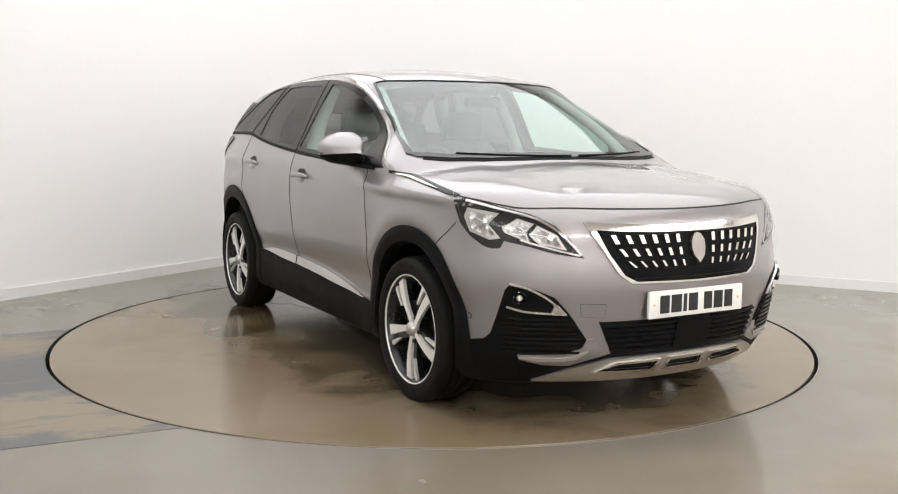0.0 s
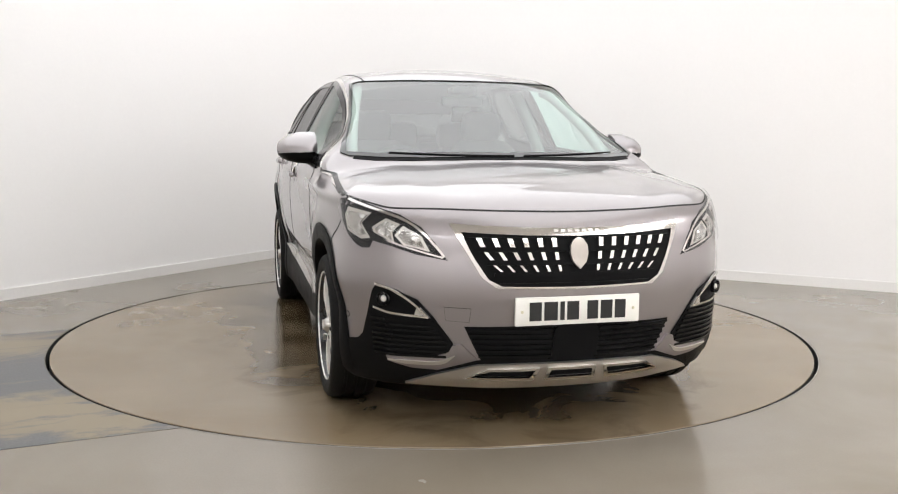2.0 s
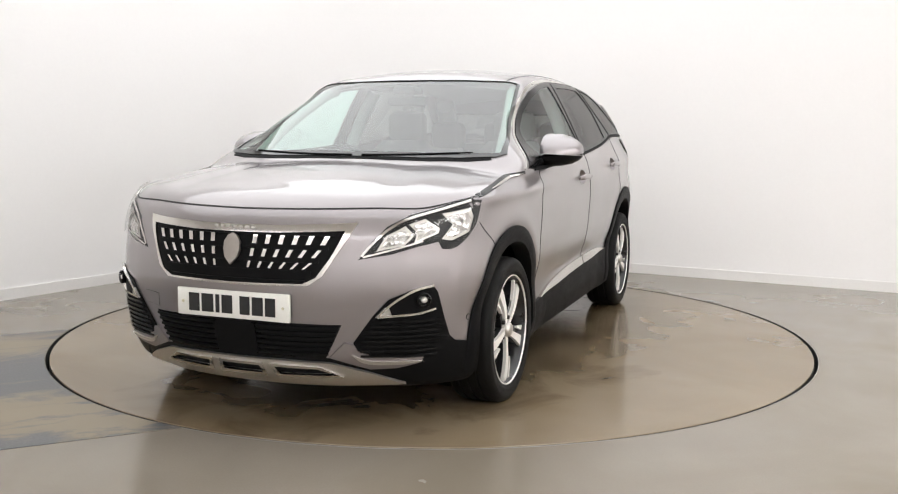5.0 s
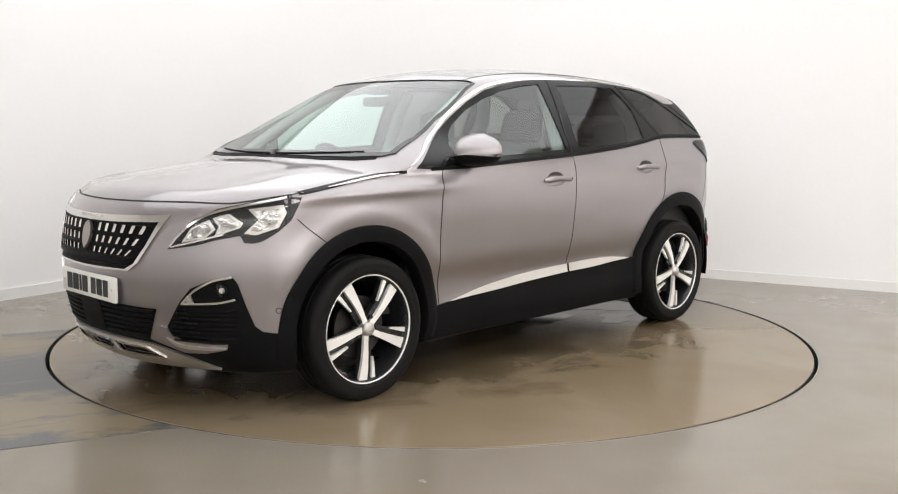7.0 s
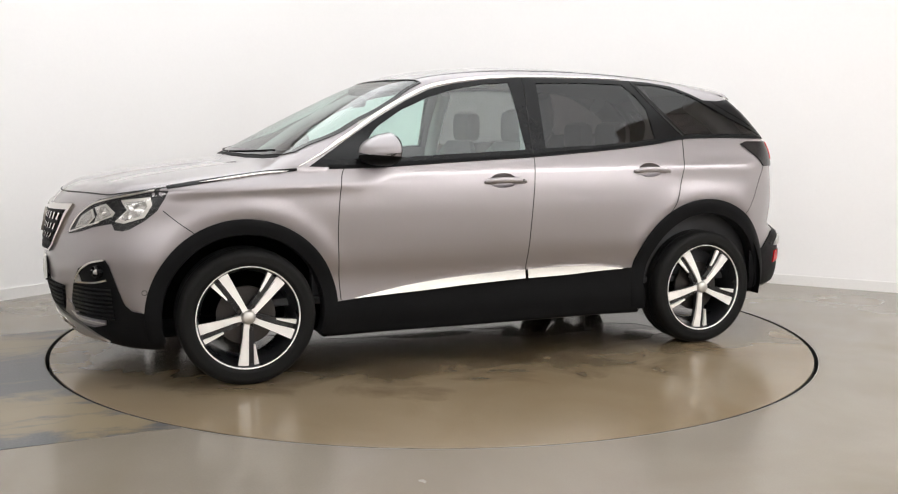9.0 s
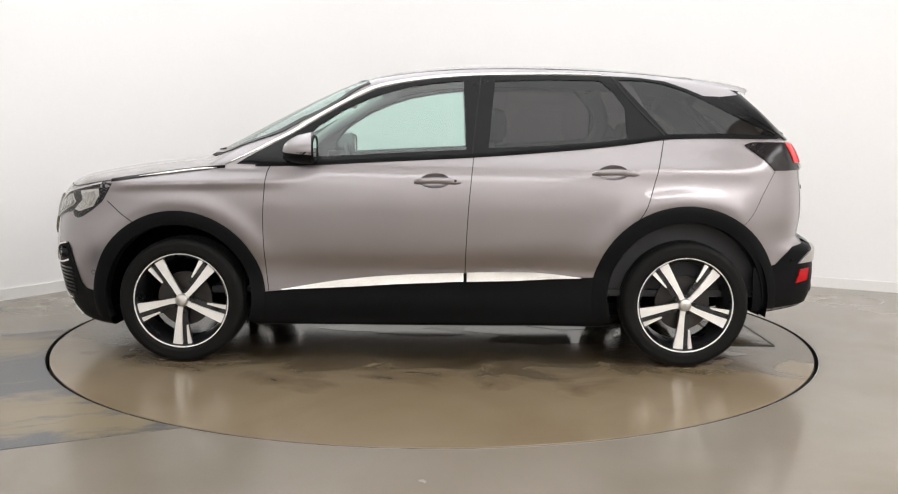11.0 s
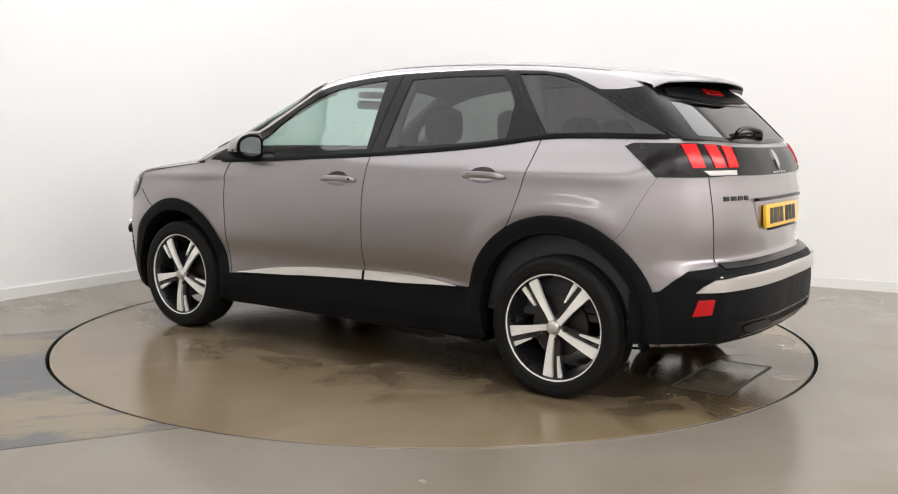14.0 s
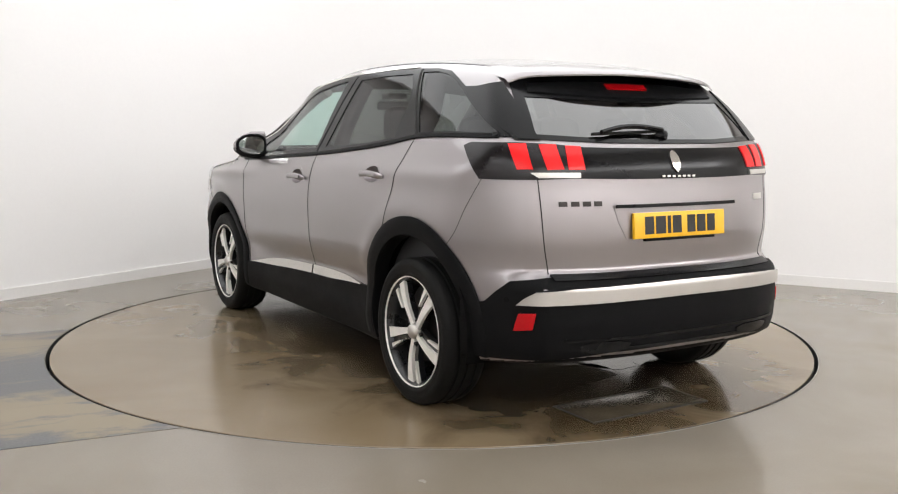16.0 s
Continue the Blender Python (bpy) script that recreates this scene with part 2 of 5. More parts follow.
def tube(bm, path, r, n=8, close=False):
    pts = [Vector(p) for p in path]
    rings = []
    for i, p in enumerate(pts):
        a = pts[i - 1] if i or close else p
        b = pts[(i + 1) % len(pts)] if i < len(pts) - 1 or close else p
        d = (b - a).normalized()
        u = d.orthogonal().normalized() if not rings else (u - d * u.dot(d)).normalized()
        w = d.cross(u)
        rings.append([bm.verts.new(p + r * (math.cos(2 * math.pi * k / n) * u + math.sin(2 * math.pi * k / n) * w)) for k in range(n)])
    for a, b in zip(rings, rings[1:] + (rings[:1] if close else [])):
        for k in range(n):
            bm.faces.new((a[k], a[(k + 1) % n], b[(k + 1) % n], b[k]))
    if not close:
        bm.faces.new(rings[0][::-1])
        bm.faces.new(rings[-1])
    return bm


# ---- car body form ----
# x forward, y to the car's left, z up; the origin lies on the ground midway between the axles.
def curve(pairs):
    """A smooth function through (position, value) pairs, held flat outside them."""
    xs, ys = np.array(pairs, float).T
    s = np.gradient(ys, xs)
    g = np.linspace(xs[0], xs[-1], 1200)
    i = np.clip(np.searchsorted(xs, g) - 1, 0, len(xs) - 2)
    h = xs[i + 1] - xs[i]
    t = (g - xs[i]) / h
    v = (2 * t**3 - 3 * t**2 + 1) * ys[i] + (t**3 - 2 * t**2 + t) * h * s[i] + (3 * t**2 - 2 * t**3) * ys[i + 1] + (t**3 - t**2) * h * s[i + 1]
    return lambda q: np.interp(q, g, v)


def smax(a, b, k):
    h = np.maximum(k - np.abs(a - b), 0) / k
    return np.maximum(a, b) + h * h * h * k / 6


def smin(a, b, k):
    return -smax(-a, -b, k)


def step(a, b, x):
    t = np.clip((x - a) / (b - a), 0, 1)
    return t * t * (3 - 2 * t)


SIDE_Z = curve([(0.15, 0.82), (0.22, 0.855), (0.3, 0.875), (0.42, 0.872), (0.5, 0.868), (0.6, 0.882), (0.75, 0.895), (0.88, 0.899), (0.98, 0.891), (1.05, 0.875), (1.13, 0.838), (1.22, 0.79), (1.32, 0.738), (1.42, 0.682), (1.52, 0.622), (1.65, 0.54)])
SIDE_X = curve([(-2.4, 0.86), (-2.1, 0.905), (-1.75, 0.962), (-1.34, 0.992), (-0.9, 1.0), (0.0, 1.003), (0.9, 1.003), (1.34, 1.0), (1.65, 0.970), (2.0, 0.905), (2.4, 0.81)])
FRONT_Z = curve([(0.15, 2.04), (0.22, 2.13), (0.3, 2.185), (0.42, 2.222), (0.52, 2.240), (0.62, 2.250), (0.68, 2.246), (0.75, 2.233), (0.83, 2.215), (0.9, 2.18), (0.97, 2.12), (1.1, 2.0)])
FRONT_Y = curve([(0, 0), (0.15, 0.006), (0.26, 0.022), (0.38, 0.055), (0.48, 0.098), (0.6, 0.152), (0.7, 0.215), (0.8, 0.325), (0.87, 0.425), (0.92, 0.55)])
REAR_Z = curve([(0.15, 1.87), (0.25, 1.99), (0.33, 2.055), (0.45, 2.082), (0.56, 2.080), (0.69, 2.080), (0.8, 2.094), (0.9, 2.092), (1.0, 2.080), (1.1, 2.062), (1.17, 2.02), (1.25, 1.938), (1.35, 1.825), (1.42, 1.738), (1.48, 1.668), (1.55, 1.60), (1.65, 1.52)])
REAR_Y = curve([(0, 0), (0.3, 0.011), (0.48, 0.039), (0.62, 0.086), (0.7, 0.130), (0.76, 0.188), (0.82, 0.287), (0.88, 0.44), (0.95, 0.67)])
HOOD_X = curve([(-2.4, 1.0), (0.8, 1.09), (1.1, 1.115), (1.34, 1.10), (1.67, 1.062), (1.9, 1.024), (2.05, 0.985), (2.17, 0.935), (2.26, 0.87), (2.4, 0.75)])
ROOF_X = curve([(-2.1, 1.40), (-1.8, 1.495), (-1.5, 1.555), (-1.16, 1.596), (-0.8, 1.620), (-0.45, 1.628), (-0.1, 1.618), (0.22, 1.584), (0.42, 1.548), (0.7, 1.48), (1.2, 1.3)])
FLOOR_X = curve([(-2.4, 0.31), (-2.0, 0.30), (-1.7, 0.275), (-1.2, 0.21), (-0.5, 0.20), (1.2, 0.195), (1.8, 0.185), (2.4, 0.175)])
SCREEN_Z = curve([(0.9, 1.66), (1.0, 1.50), (1.09, 1.335), (1.2, 1.125), (1.3, 0.935), (1.4, 0.735), (1.48, 0.565), (1.55, 0.40), (1.65, 0.15)])


def half_width(x, z):
    w = SIDE_Z(z) * SIDE_X(x)
    # shoulder line over the front wing, dying out in the front door
    zc = 0.985 - 0.02 * (x - 1.2)
    w = w + 0.015 * step(0.55, 1.15, x) * step(2.0, 1.6, x) * (np.exp(-(((z - zc + 0.02) / 0.03) ** 2)) - 0.9 * np.exp(-(((z - zc - 0.045) / 0.04) ** 2)))
    # rear haunch with its soft crease
    zr = 1.03
    w = w + 0.006 * step(-0.7, -1.3, x) * step(-2.1, -1.75, x) * (np.exp(-(((z - zr - 0.015) / 0.035) ** 2)) - 1.0 * np.exp(-(((z - zr + 0.07) / 0.05) ** 2)))
    # the cabin draws in towards the screen pillars
    w = w - 0.085 * step(0.15, 0.70, x) * step(1.06, 1.24, z) * step(1.60, 1.40, z)
    # swollen lips over the wheel arches
    for cx, rr, hi in ((1.352, 0.50, 0.009), (-1.335, 0.535, 0.008)):
        w = w + hi * np.exp(-(((np.hypot(x - cx, z - 0.36) - rr) / 0.055) ** 2)) * step(0.45, 0.65, z)
    # full lower corners of the front bumper
    w = w + 0.036 * step(1.30, 1.85, x) * step(0.85, 0.60, z)
    # the doors tuck under below a soft crease
    w = w - 0.030 * step(0.66, 0.36, z + 0.02 * x) * step(1.1, 0.6, np.abs(x + 0.02)) * step(0.12, 0.26, z)
    return w


def body(x, y, z):
    """Signed form of the whole body, negative inside."""
    a = np.abs(y)
    side = a - half_width(x, z)
    hood = z - (HOOD_X(x) - 0.052 * (a / 0.7) ** 2 - 0.012 * step(0.62, 0.42, a + 0.10 * (1.9 - x)) * step(2.2, 1.9, x))
    front = x - (FRONT_Z(z) - FRONT_Y(a))
    # the bumper stands out below the tailgate, fading at the corners
    rear = -x - (REAR_Z(z) + 0.088 * step(0.685, 0.605, z) * step(0.84, 0.66, a) - REAR_Y(a) * np.interp(z, [1.1, 1.5], [1.0, 0.6]))
    screen = (x - (SCREEN_Z(z) - 0.11 * (a / 0.6) ** 2)) * 0.55
    roof = z - (ROOF_X(x) - 0.05 * (a / 0.6) ** 2)
    low = smax(front, hood, 0.09)
    cabin = smax(screen, roof, 0.06)
    f = smin(low, cabin, 0.03)
    f = smax(f, side, 0.10)
    f = smax(f, rear, 0.07)
    return smax(f, FLOOR_X(x) - z, 0.04)


def normal(p, e=0.003):
    x, y, z = p.T
    n = np.stack([body(x + e, y, z) - body(x - e, y, z), body(x, y + e, z) - body(x, y - e, z), body(x, y, z + e) - body(x, y, z - e)], 1)
    return n / np.linalg.norm(n, axis=1, keepdims=True)


def meet(far, near, n=34):
    """Where the lines from far (outside) to near (inside) meet the body."""
    lo, hi = np.zeros(len(far)), np.ones(len(far))
    # step in from outside to the first crossing
    done = np.zeros(len(far), bool)
    for k in np.linspace(0, 1, 60)[1:]:
        q = far + (near - far) * k
        inside = body(*q.T) < 0
        lo = np.where(~done & ~inside, k, lo)
        hi = np.where(~done & inside, k, hi)
        done |= inside
    for _ in range(n):
        mid = (lo + hi) / 2
        q = far + (near - far) * mid[:, None]
        inside = body(*q.T) < 0
        hi, lo = np.where(inside, mid, hi), np.where(inside, lo, mid)
    return far + (near - far) * hi[:, None]


def onto(uv, way):
    """Plan points onto the body: L and R take (x, z), F and B take (y, z), T takes (x, y), and > and < an angle round the front or rear axle and z."""
    u, v = np.array(uv, float).T
    o = np.zeros(len(u))
    if way in "LR":
        s = 1.0 if way == "L" else -1.0
        far, near = np.stack([u, o + s * 1.2, v], 1), np.stack([u, o, v], 1)
    elif way in "<>":
        s = 1.0 if way == ">" else -1.0
        far = np.stack([s * (1.2 + 1.7 * np.cos(u)), 1.7 * np.sin(u), v], 1)
        near = np.stack([s * (1.2 + 0.1 * np.cos(u)), 0.1 * np.sin(u), v], 1)
    elif way in "FB":
        s = 1.0 if way == "F" else -1.0
        far, near = np.stack([o + s * 2.6, u, v], 1), np.stack([o + s * 1.0, u, v], 1)
    else:
        far, near = np.stack([u, v, o + 1.9], 1), np.stack([u, v, o + 0.6], 1)
    return meet(far, near)


def shell_grid():
    """Points of a fine grid on a box round the car, drawn in to the body, with the quads between them."""
    lo, hi = np.array([-2.45, -1.0, 0.1]), np.array([2.45, 1.0, 1.75])
    counts = (380, 150, 132)
    index, pts, quads = {}, [], []

    def vid(i, j, k):
        key = (i, j, k)
        if key not in index:
            index[key] = len(pts)
            pts.append(lo + (hi - lo) * np.array([i / counts[0], j / counts[1], k / counts[2]]))
        return index[key]

    nx, ny, nz = counts
    for i in range(nx):
        for k in range(nz):
            quads.append((vid(i, 0, k), vid(i + 1, 0, k), vid(i + 1, 0, k + 1), vid(i, 0, k + 1)))
            quads.append((vid(i, ny, k), vid(i, ny, k + 1), vid(i + 1, ny, k + 1), vid(i + 1, ny, k)))
        for j in range(ny):
            quads.append((vid(i, j, nz), vid(i + 1, j, nz), vid(i + 1, j + 1, nz), vid(i, j + 1, nz)))
            quads.append((vid(i, j, 0), vid(i, j + 1, 0), vid(i + 1, j + 1, 0), vid(i + 1, j, 0)))
    for j in range(ny):
        for k in range(nz):
            quads.append((vid(0, j, k), vid(0, j, k + 1), vid(0, j + 1, k + 1), vid(0, j + 1, k)))
            quads.append((vid(nx, j, k), vid(nx, j + 1, k), vid(nx, j + 1, k + 1), vid(nx, j, k + 1)))
    p = np.array(pts)
    inner = np.clip(p, [-1.75, -0.45, 0.45], [1.95, 0.45, 0.75])
    q = meet(p, inner)
    return q, np.array(quads)


# ---- sheets that lie on the body ----
def flat(way, pts):
    """Points of the body (x, y, z) in the plan of a way."""
    if way in "LR":
        return [(p[0], p[2]) for p in pts]
    if way in "FB":
        return [(p[1], p[2]) for p in pts]
    if way == "T":
        return [(p[0], p[1]) for p in pts]
    s = 1 if way == ">" else -1
    return [(math.atan2(p[1], s * p[0] - 1.2), p[2]) for p in pts]


def rounded(poly, times=2, cut=0.25):
    for _ in range(times):
        out = []
        for a, b in zip(poly, poly[1:] + poly[:1]):
            out.append((a[0] + (b[0] - a[0]) * cut, a[1] + (b[1] - a[1]) * cut))
            out.append((b[0] + (a[0] - b[0]) * cut, b[1] + (a[1] - b[1]) * cut))
        poly = out
    return poly


def smooth_line(pts, n=6):
    """Catmull-Rom through the points."""
    p = [np.array(q, float) for q in pts]
    p = [2 * p[0] - p[1]] + p + [2 * p[-1] - p[-2]]
    out = []
    for a, b, c, d in zip(p, p[1:], p[2:], p[3:]):
        for i in range(n):
            t = i / n
            out.append(tuple(0.5 * (2 * b + (c - a) * t + (2 * a - 5 * b + 4 * c - d) * t * t + (3 * b - a - 3 * c + d) * t**3)))
    return out + [tuple(p[-2])]


def ribbon(pts, width, way="L", taper=False):
    """The outline of a band of that width in metres along a line."""
    p = np.array(pts, float)
    k = np.array([1.05, 1.0]) if way in "<>" else np.array([1.0, 1.0])
    q = p * k
    d = np.gradient(q, axis=0)
    d /= np.linalg.norm(d, axis=1, keepdims=True) + 1e-9
    n = np.stack([-d[:, 1], d[:, 0]], 1)
    w = np.full(len(q), width / 2)
    if taper:
        w *= np.minimum(1, np.minimum(np.arange(len(q)), np.arange(len(q))[::-1]) / (0.25 * len(q)) + 0.15)
    a, b = (q + n * w[:, None]) / k, (q - n * w[:, None]) / k
    return [tuple(v) for v in a] + [tuple(v) for v in b[::-1]]


def patch(name, polys, way, mat, parent, off=0.004, thick=0.006, label="", cell=0.03, mirror=False, tilt=0.0, middle=None):
    """A sheet in the shape of polys[0] less polys[1:], laid on the body off metres proud, with edges thick deep."""
    flat_pts = [p for poly in polys for p in poly]
    tris = tessellate_polygon([[Vector((u, v, 0)) for u, v in poly] for poly in polys])
    bm = bmesh.new()
    vs = [bm.verts.new((u, v, 0)) for u, v in flat_pts]
    for t in tris:
        try:
            bm.faces.new([vs[i] for i in t])
        except ValueError:
            pass
    lo, hi = np.min(flat_pts, 0), np.max(flat_pts, 0)
    cell = min(cell, 0.022) if way == "T" else cell
    for ax in (0, 1):
        n = int((hi[ax] - lo[ax]) / cell)
        for i in range(1, n + 1):
            co, no = [0, 0, 0], [0, 0, 0]
            co[ax], no[ax] = lo[ax] + (hi[ax] - lo[ax]) * i / (n + 1), 1
            bmesh.ops.bisect_plane(bm, geom=bm.verts[:] + bm.edges[:] + bm.faces[:], dist=1e-6, plane_co=co, plane_no=no)
    bmesh.ops.remove_doubles(bm, verts=bm.verts, dist=1e-5)
    bm.verts.index_update()
    uv = [(v.co.x, v.co.y) for v in bm.verts]
    faces = [[v.index for v in f.verts] for f in bm.faces]
    rim = [(e.verts[0].index, e.verts[1].index) for e in bm.edges if len(e.link_faces) == 1]
    bm.free()
    p = onto(uv, way)
    n = normal(p)
    vm = np.interp([q[0] for q in uv], *np.array(middle).T) if middle else (lo[1] + hi[1]) / 2
    top = p + n * (off + tilt * (vm - np.array(uv)[:, 1]))[:, None]
    if tilt:
        n = n + np.array([0, 0, tilt])
        n /= np.linalg.norm(n, axis=1, keepdims=True)
    # faces look outwards
    good = []
    for f in faces:
        a, b, c = top[f[0]], top[f[1]], top[f[2]]
        good.append(f if np.dot(np.cross(b - a, c - a), n[f[0]]) > 0 else f[::-1])
    verts, norms = [tuple(v) for v in top], [tuple(v) for v in n]
    ids = sorted({i for e in rim for i in e})
    low, up = {}, {}
    for i in ids:
        up[i] = len(verts)
        verts.append(tuple(top[i]))
        low[i] = len(verts)
        verts.append(tuple(top[i] - n[i] * thick))
    skirt = [(up[a], up[b], low[b], low[a]) for a, b in rim]
    allf = good + skirt
    me = bpy.data.meshes.new(name)
    me.from_pydata(verts, [], allf)
    me.polygons.foreach_set("use_smooth", [True] * len(good) + [False] * len(skirt))
    me.update()
    loops = []
    for f in me.polygons:
        for vi in f.vertices:
            loops.append(norms[vi] if vi < len(norms) else tuple(f.normal))
    me.normals_split_custom_set(loops)
    me.materials.append(mat)
    ob = new(name, me)
    ob.parent = parent
    tagged(ob, label)
    if mirror:
        mm = bpy.data.meshes.new(name)
        mm.from_pydata([(x, -y, z) for x, y, z in verts], [], [f[::-1] for f in allf])
        mm.polygons.foreach_set("use_smooth", [True] * len(good) + [False] * len(skirt))
        mm.update()
        loops = []
        for f in mm.polygons:
            for vi in f.vertices:
                loops.append((norms[vi][0], -norms[vi][1], norms[vi][2]) if vi < len(norms) else tuple(f.normal))
        mm.normals_split_custom_set(loops)
        mm.materials.append(mat)
        o2 = new(name, mm)
        o2.parent = parent
        tagged(o2, label)
        return ob, o2
    return ob


# ---- room ----
CORNER = Vector((-1.125, 4.02))
LEFT_DIR, RIGHT_DIR = Vector((-0.543, -0.84)).normalized(), Vector((0.881, -0.472)).normalized()
WALL_HIGH = 3.3


def wall_line():
    """The plan of the two seen walls, with their rounded corner, from the left end to the right end."""
    r = 1.0
    a, b = CORNER + LEFT_DIR * r, CORNER + RIGHT_DIR * r
    pts = [CORNER + LEFT_DIR * 11.0, CORNER + LEFT_DIR * 5]
    for i in range(13):
        t = i / 12
        pts.append(a * (1 - t) ** 2 + CORNER * 2 * t * (1 - t) + b * t * t)
    return pts + [CORNER + RIGHT_DIR * 5, CORNER + RIGHT_DIR * 10.0]


def wall_strip(name, pts, z0, z1, thick, mat, inset=0.0):
    bm = bmesh.new()
    rows = []
    for i, p in enumerate(pts):
        a, b = pts[max(0, i - 1)], pts[min(len(pts) - 1, i + 1)]
        d = (b - a).normalized()
        n = Vector((-d.y, d.x))
        f, k = p - n * inset, p + n * thick
        rows.append([bm.verts.new((*f, z0)), bm.verts.new((*f, z1)), bm.verts.new((*k, z1)), bm.verts.new((*k, z0))])
    for a, b in zip(rows, rows[1:]):
        for j in range(4):
            bm.faces.new((a[j], a[(j + 1) % 4], b[(j + 1) % 4], b[j]))
    bm.faces.new(rows[0]), bm.faces.new(rows[-1][::-1])
    return tagged(part(name, bm, mat), kind="structure")


def ceiling_light(at, hx, hy, mat, label):
    lamp = new("ceiling_light")
    lamp.matrix_basis = at
    tagged(lamp, label, "ceiling light", "studio ceiling lights")
    bm = bmesh.new()
    box(bm, (-hx, -hy, -0.012), (hx, hy, 0.0))
    part("diffuser", bm, mat, lamp, smooth=False)
    for lo, hi in (((-hx - 0.05, -hy - 0.05, -0.03), (hx + 0.05, -hy, 0.058)), ((-hx - 0.05, hy, -0.03), (hx + 0.05, hy + 0.05, 0.058)), ((-hx - 0.05, -hy, -0.03), (-hx, hy, 0.058)), ((hx, -hy, -0.03), (hx + 0.05, hy, 0.058))):
        bm = bmesh.new()
        box(bm, lo, hi)
        part("frame", bm, SKIRT, lamp, smooth=False)


def build_room():
    line = wall_line()
    tagged(wall_strip("wall_north", line, -0.02, WALL_HIGH, 0.15, WALL), "plain white painted studio wall with rounded corner", "wall")
    tagged(wall_strip("baseboard", line, 0.0, 0.082, -0.001, SKIRT, 0.014), "white painted skirting board along the wall", "baseboard")
    far = [line[-1], line[-1] + LEFT_DIR * 10.5, line[0] + RIGHT_DIR * 0.0]
    tagged(wall_strip("wall_south", far, -0.02, WALL_HIGH, 0.15, WALL), "plain white painted studio wall", "wall")
    # floor with the round opening for the turntable
    bm = bmesh.new()
    n, rings = 160, []
    for r in (2.2580, 2.6, 3.5, 6, 14):
        rings.append([bm.verts.new((r * math.cos(2 * math.pi * i / n), r * math.sin(2 * math.pi * i / n), 0)) for i in range(n)])
    for a, b in zip(rings, rings[1:]):
        for i in range(n):
            bm.faces.new((a[i], a[(i + 1) % n], b[(i + 1) % n], b[i]))
    ob = part("floor", bm, FLOOR, smooth=False)
    tagged(ob, "glossy grey-beige poured epoxy studio floor", "floor", kind="structure")
    def ring(name, prof, mat, lab, cat):
        rb = bmesh.new()
        rr = [[rb.verts.new((r * math.cos(2 * math.pi * i / n), r * math.sin(2 * math.pi * i / n), z)) for i in range(n)] for r, z in prof]
        for a, b in zip(rr, rr[1:]):
            for i in range(n):
                rb.faces.new((a[i], a[(i + 1) % n], b[(i + 1) % n], b[i]))
        tagged(part(name, rb, mat, smooth=False), lab, cat, kind="structure")
    ring("pit_wall", [(2.2580, -0.12), (2.2580, -0.001)], PITDARK, "dark side of the gap round the turntable", "pit")
    ring("rim_trim", [(2.2580, -0.001), (2.2580, 0.0015), (2.2605, 0.0015), (2.2615, 0.0)], RIMSTEEL, "thin worn metal edge round the turntable opening", "trim")
    # worn lane that leads onto the turntable
    turn = radians(24.2)
    at = Matrix.Translation((-2.3, -1.2, 0.0)) @ Matrix.Rotation(turn, 4, "Z")
    inv = at.inverted()
    a0, a1 = math.atan2(-0.075, -2.2580), math.atan2(-1.995, -1.05)
    arc = [inv @ Vector((2.2625 * math.cos(a0 + (a1 - a0) * i / 40), 2.2625 * math.sin(a0 + (a1 - a0) * i / 40), 0)) for i in range(41)]
    plan = [(p.x, p.y) for p in arc] + [(-4.0, arc[-1].y), (-4.0, arc[0].y)]
    bm = bmesh.new()
    top = [bm.verts.new((x, y, 0.002)) for x, y in plan]
    low = [bm.verts.new((x, y, -0.002)) for x, y in plan]
    bm.faces.new(top)
    for i in range(len(top)):
        bm.faces.new((top[i], low[i], low[(i + 1) % len(top)], top[(i + 1) % len(top)]))
    lane = part("floor_lane", bm, LANE, smooth=False)
    lane.matrix_basis = at
    tagged(lane, "worn blue-grey and brown floor lane meeting the turntable", "floor", kind="structure")
    # a chip in the floor
    for name, pts, mat in (("floor_chip", [(-0.055, -2.585), (-0.035, -2.580), (-0.024, -2.600), (-0.030, -2.618), (-0.040, -2.606), (-0.052, -2.600)], RIMSTEEL),):
        bm = bmesh.new()
        top = [bm.verts.new((x, y, 0.0012)) for x, y in pts]
        bm.faces.new(top)
        tagged(part(name, bm, mat, smooth=False), "small worn mark in the epoxy floor", "floor mark", kind="structure")
    bm = bmesh.new()
    bmesh.ops.create_circle(bm, cap_ends=True, segments=96, radius=2.3, matrix=Matrix.Translation((0, 0, -0.12)))
    tagged(part("turntable_pit", bm, PITDARK), "dark pit under the turntable gap", "pit", kind="structure")
    bm = bmesh.new()
    box(bm, (-13, -13, WALL_HIGH), (13, 13, WALL_HIGH + 0.1))
    tagged(part("ceiling", bm, CEIL, smooth=False), "white studio ceiling", "ceiling", kind="structure")
    # a wide lit panel over the turntable, square to the walls, and two strips over the camera's side
    lean = lambda d: math.degrees(math.atan2(d.y, d.x))
    mid, high = RIGHT_DIR * 0.15 + LEFT_DIR * 0.2, WALL_HIGH - 0.06
    ceiling_light(pose(mid.x, mid.y, high, 0, 0, lean(RIGHT_DIR)), 3.05, 3.0, DIFFUSER, "wide soft white ceiling panel over the turntable")
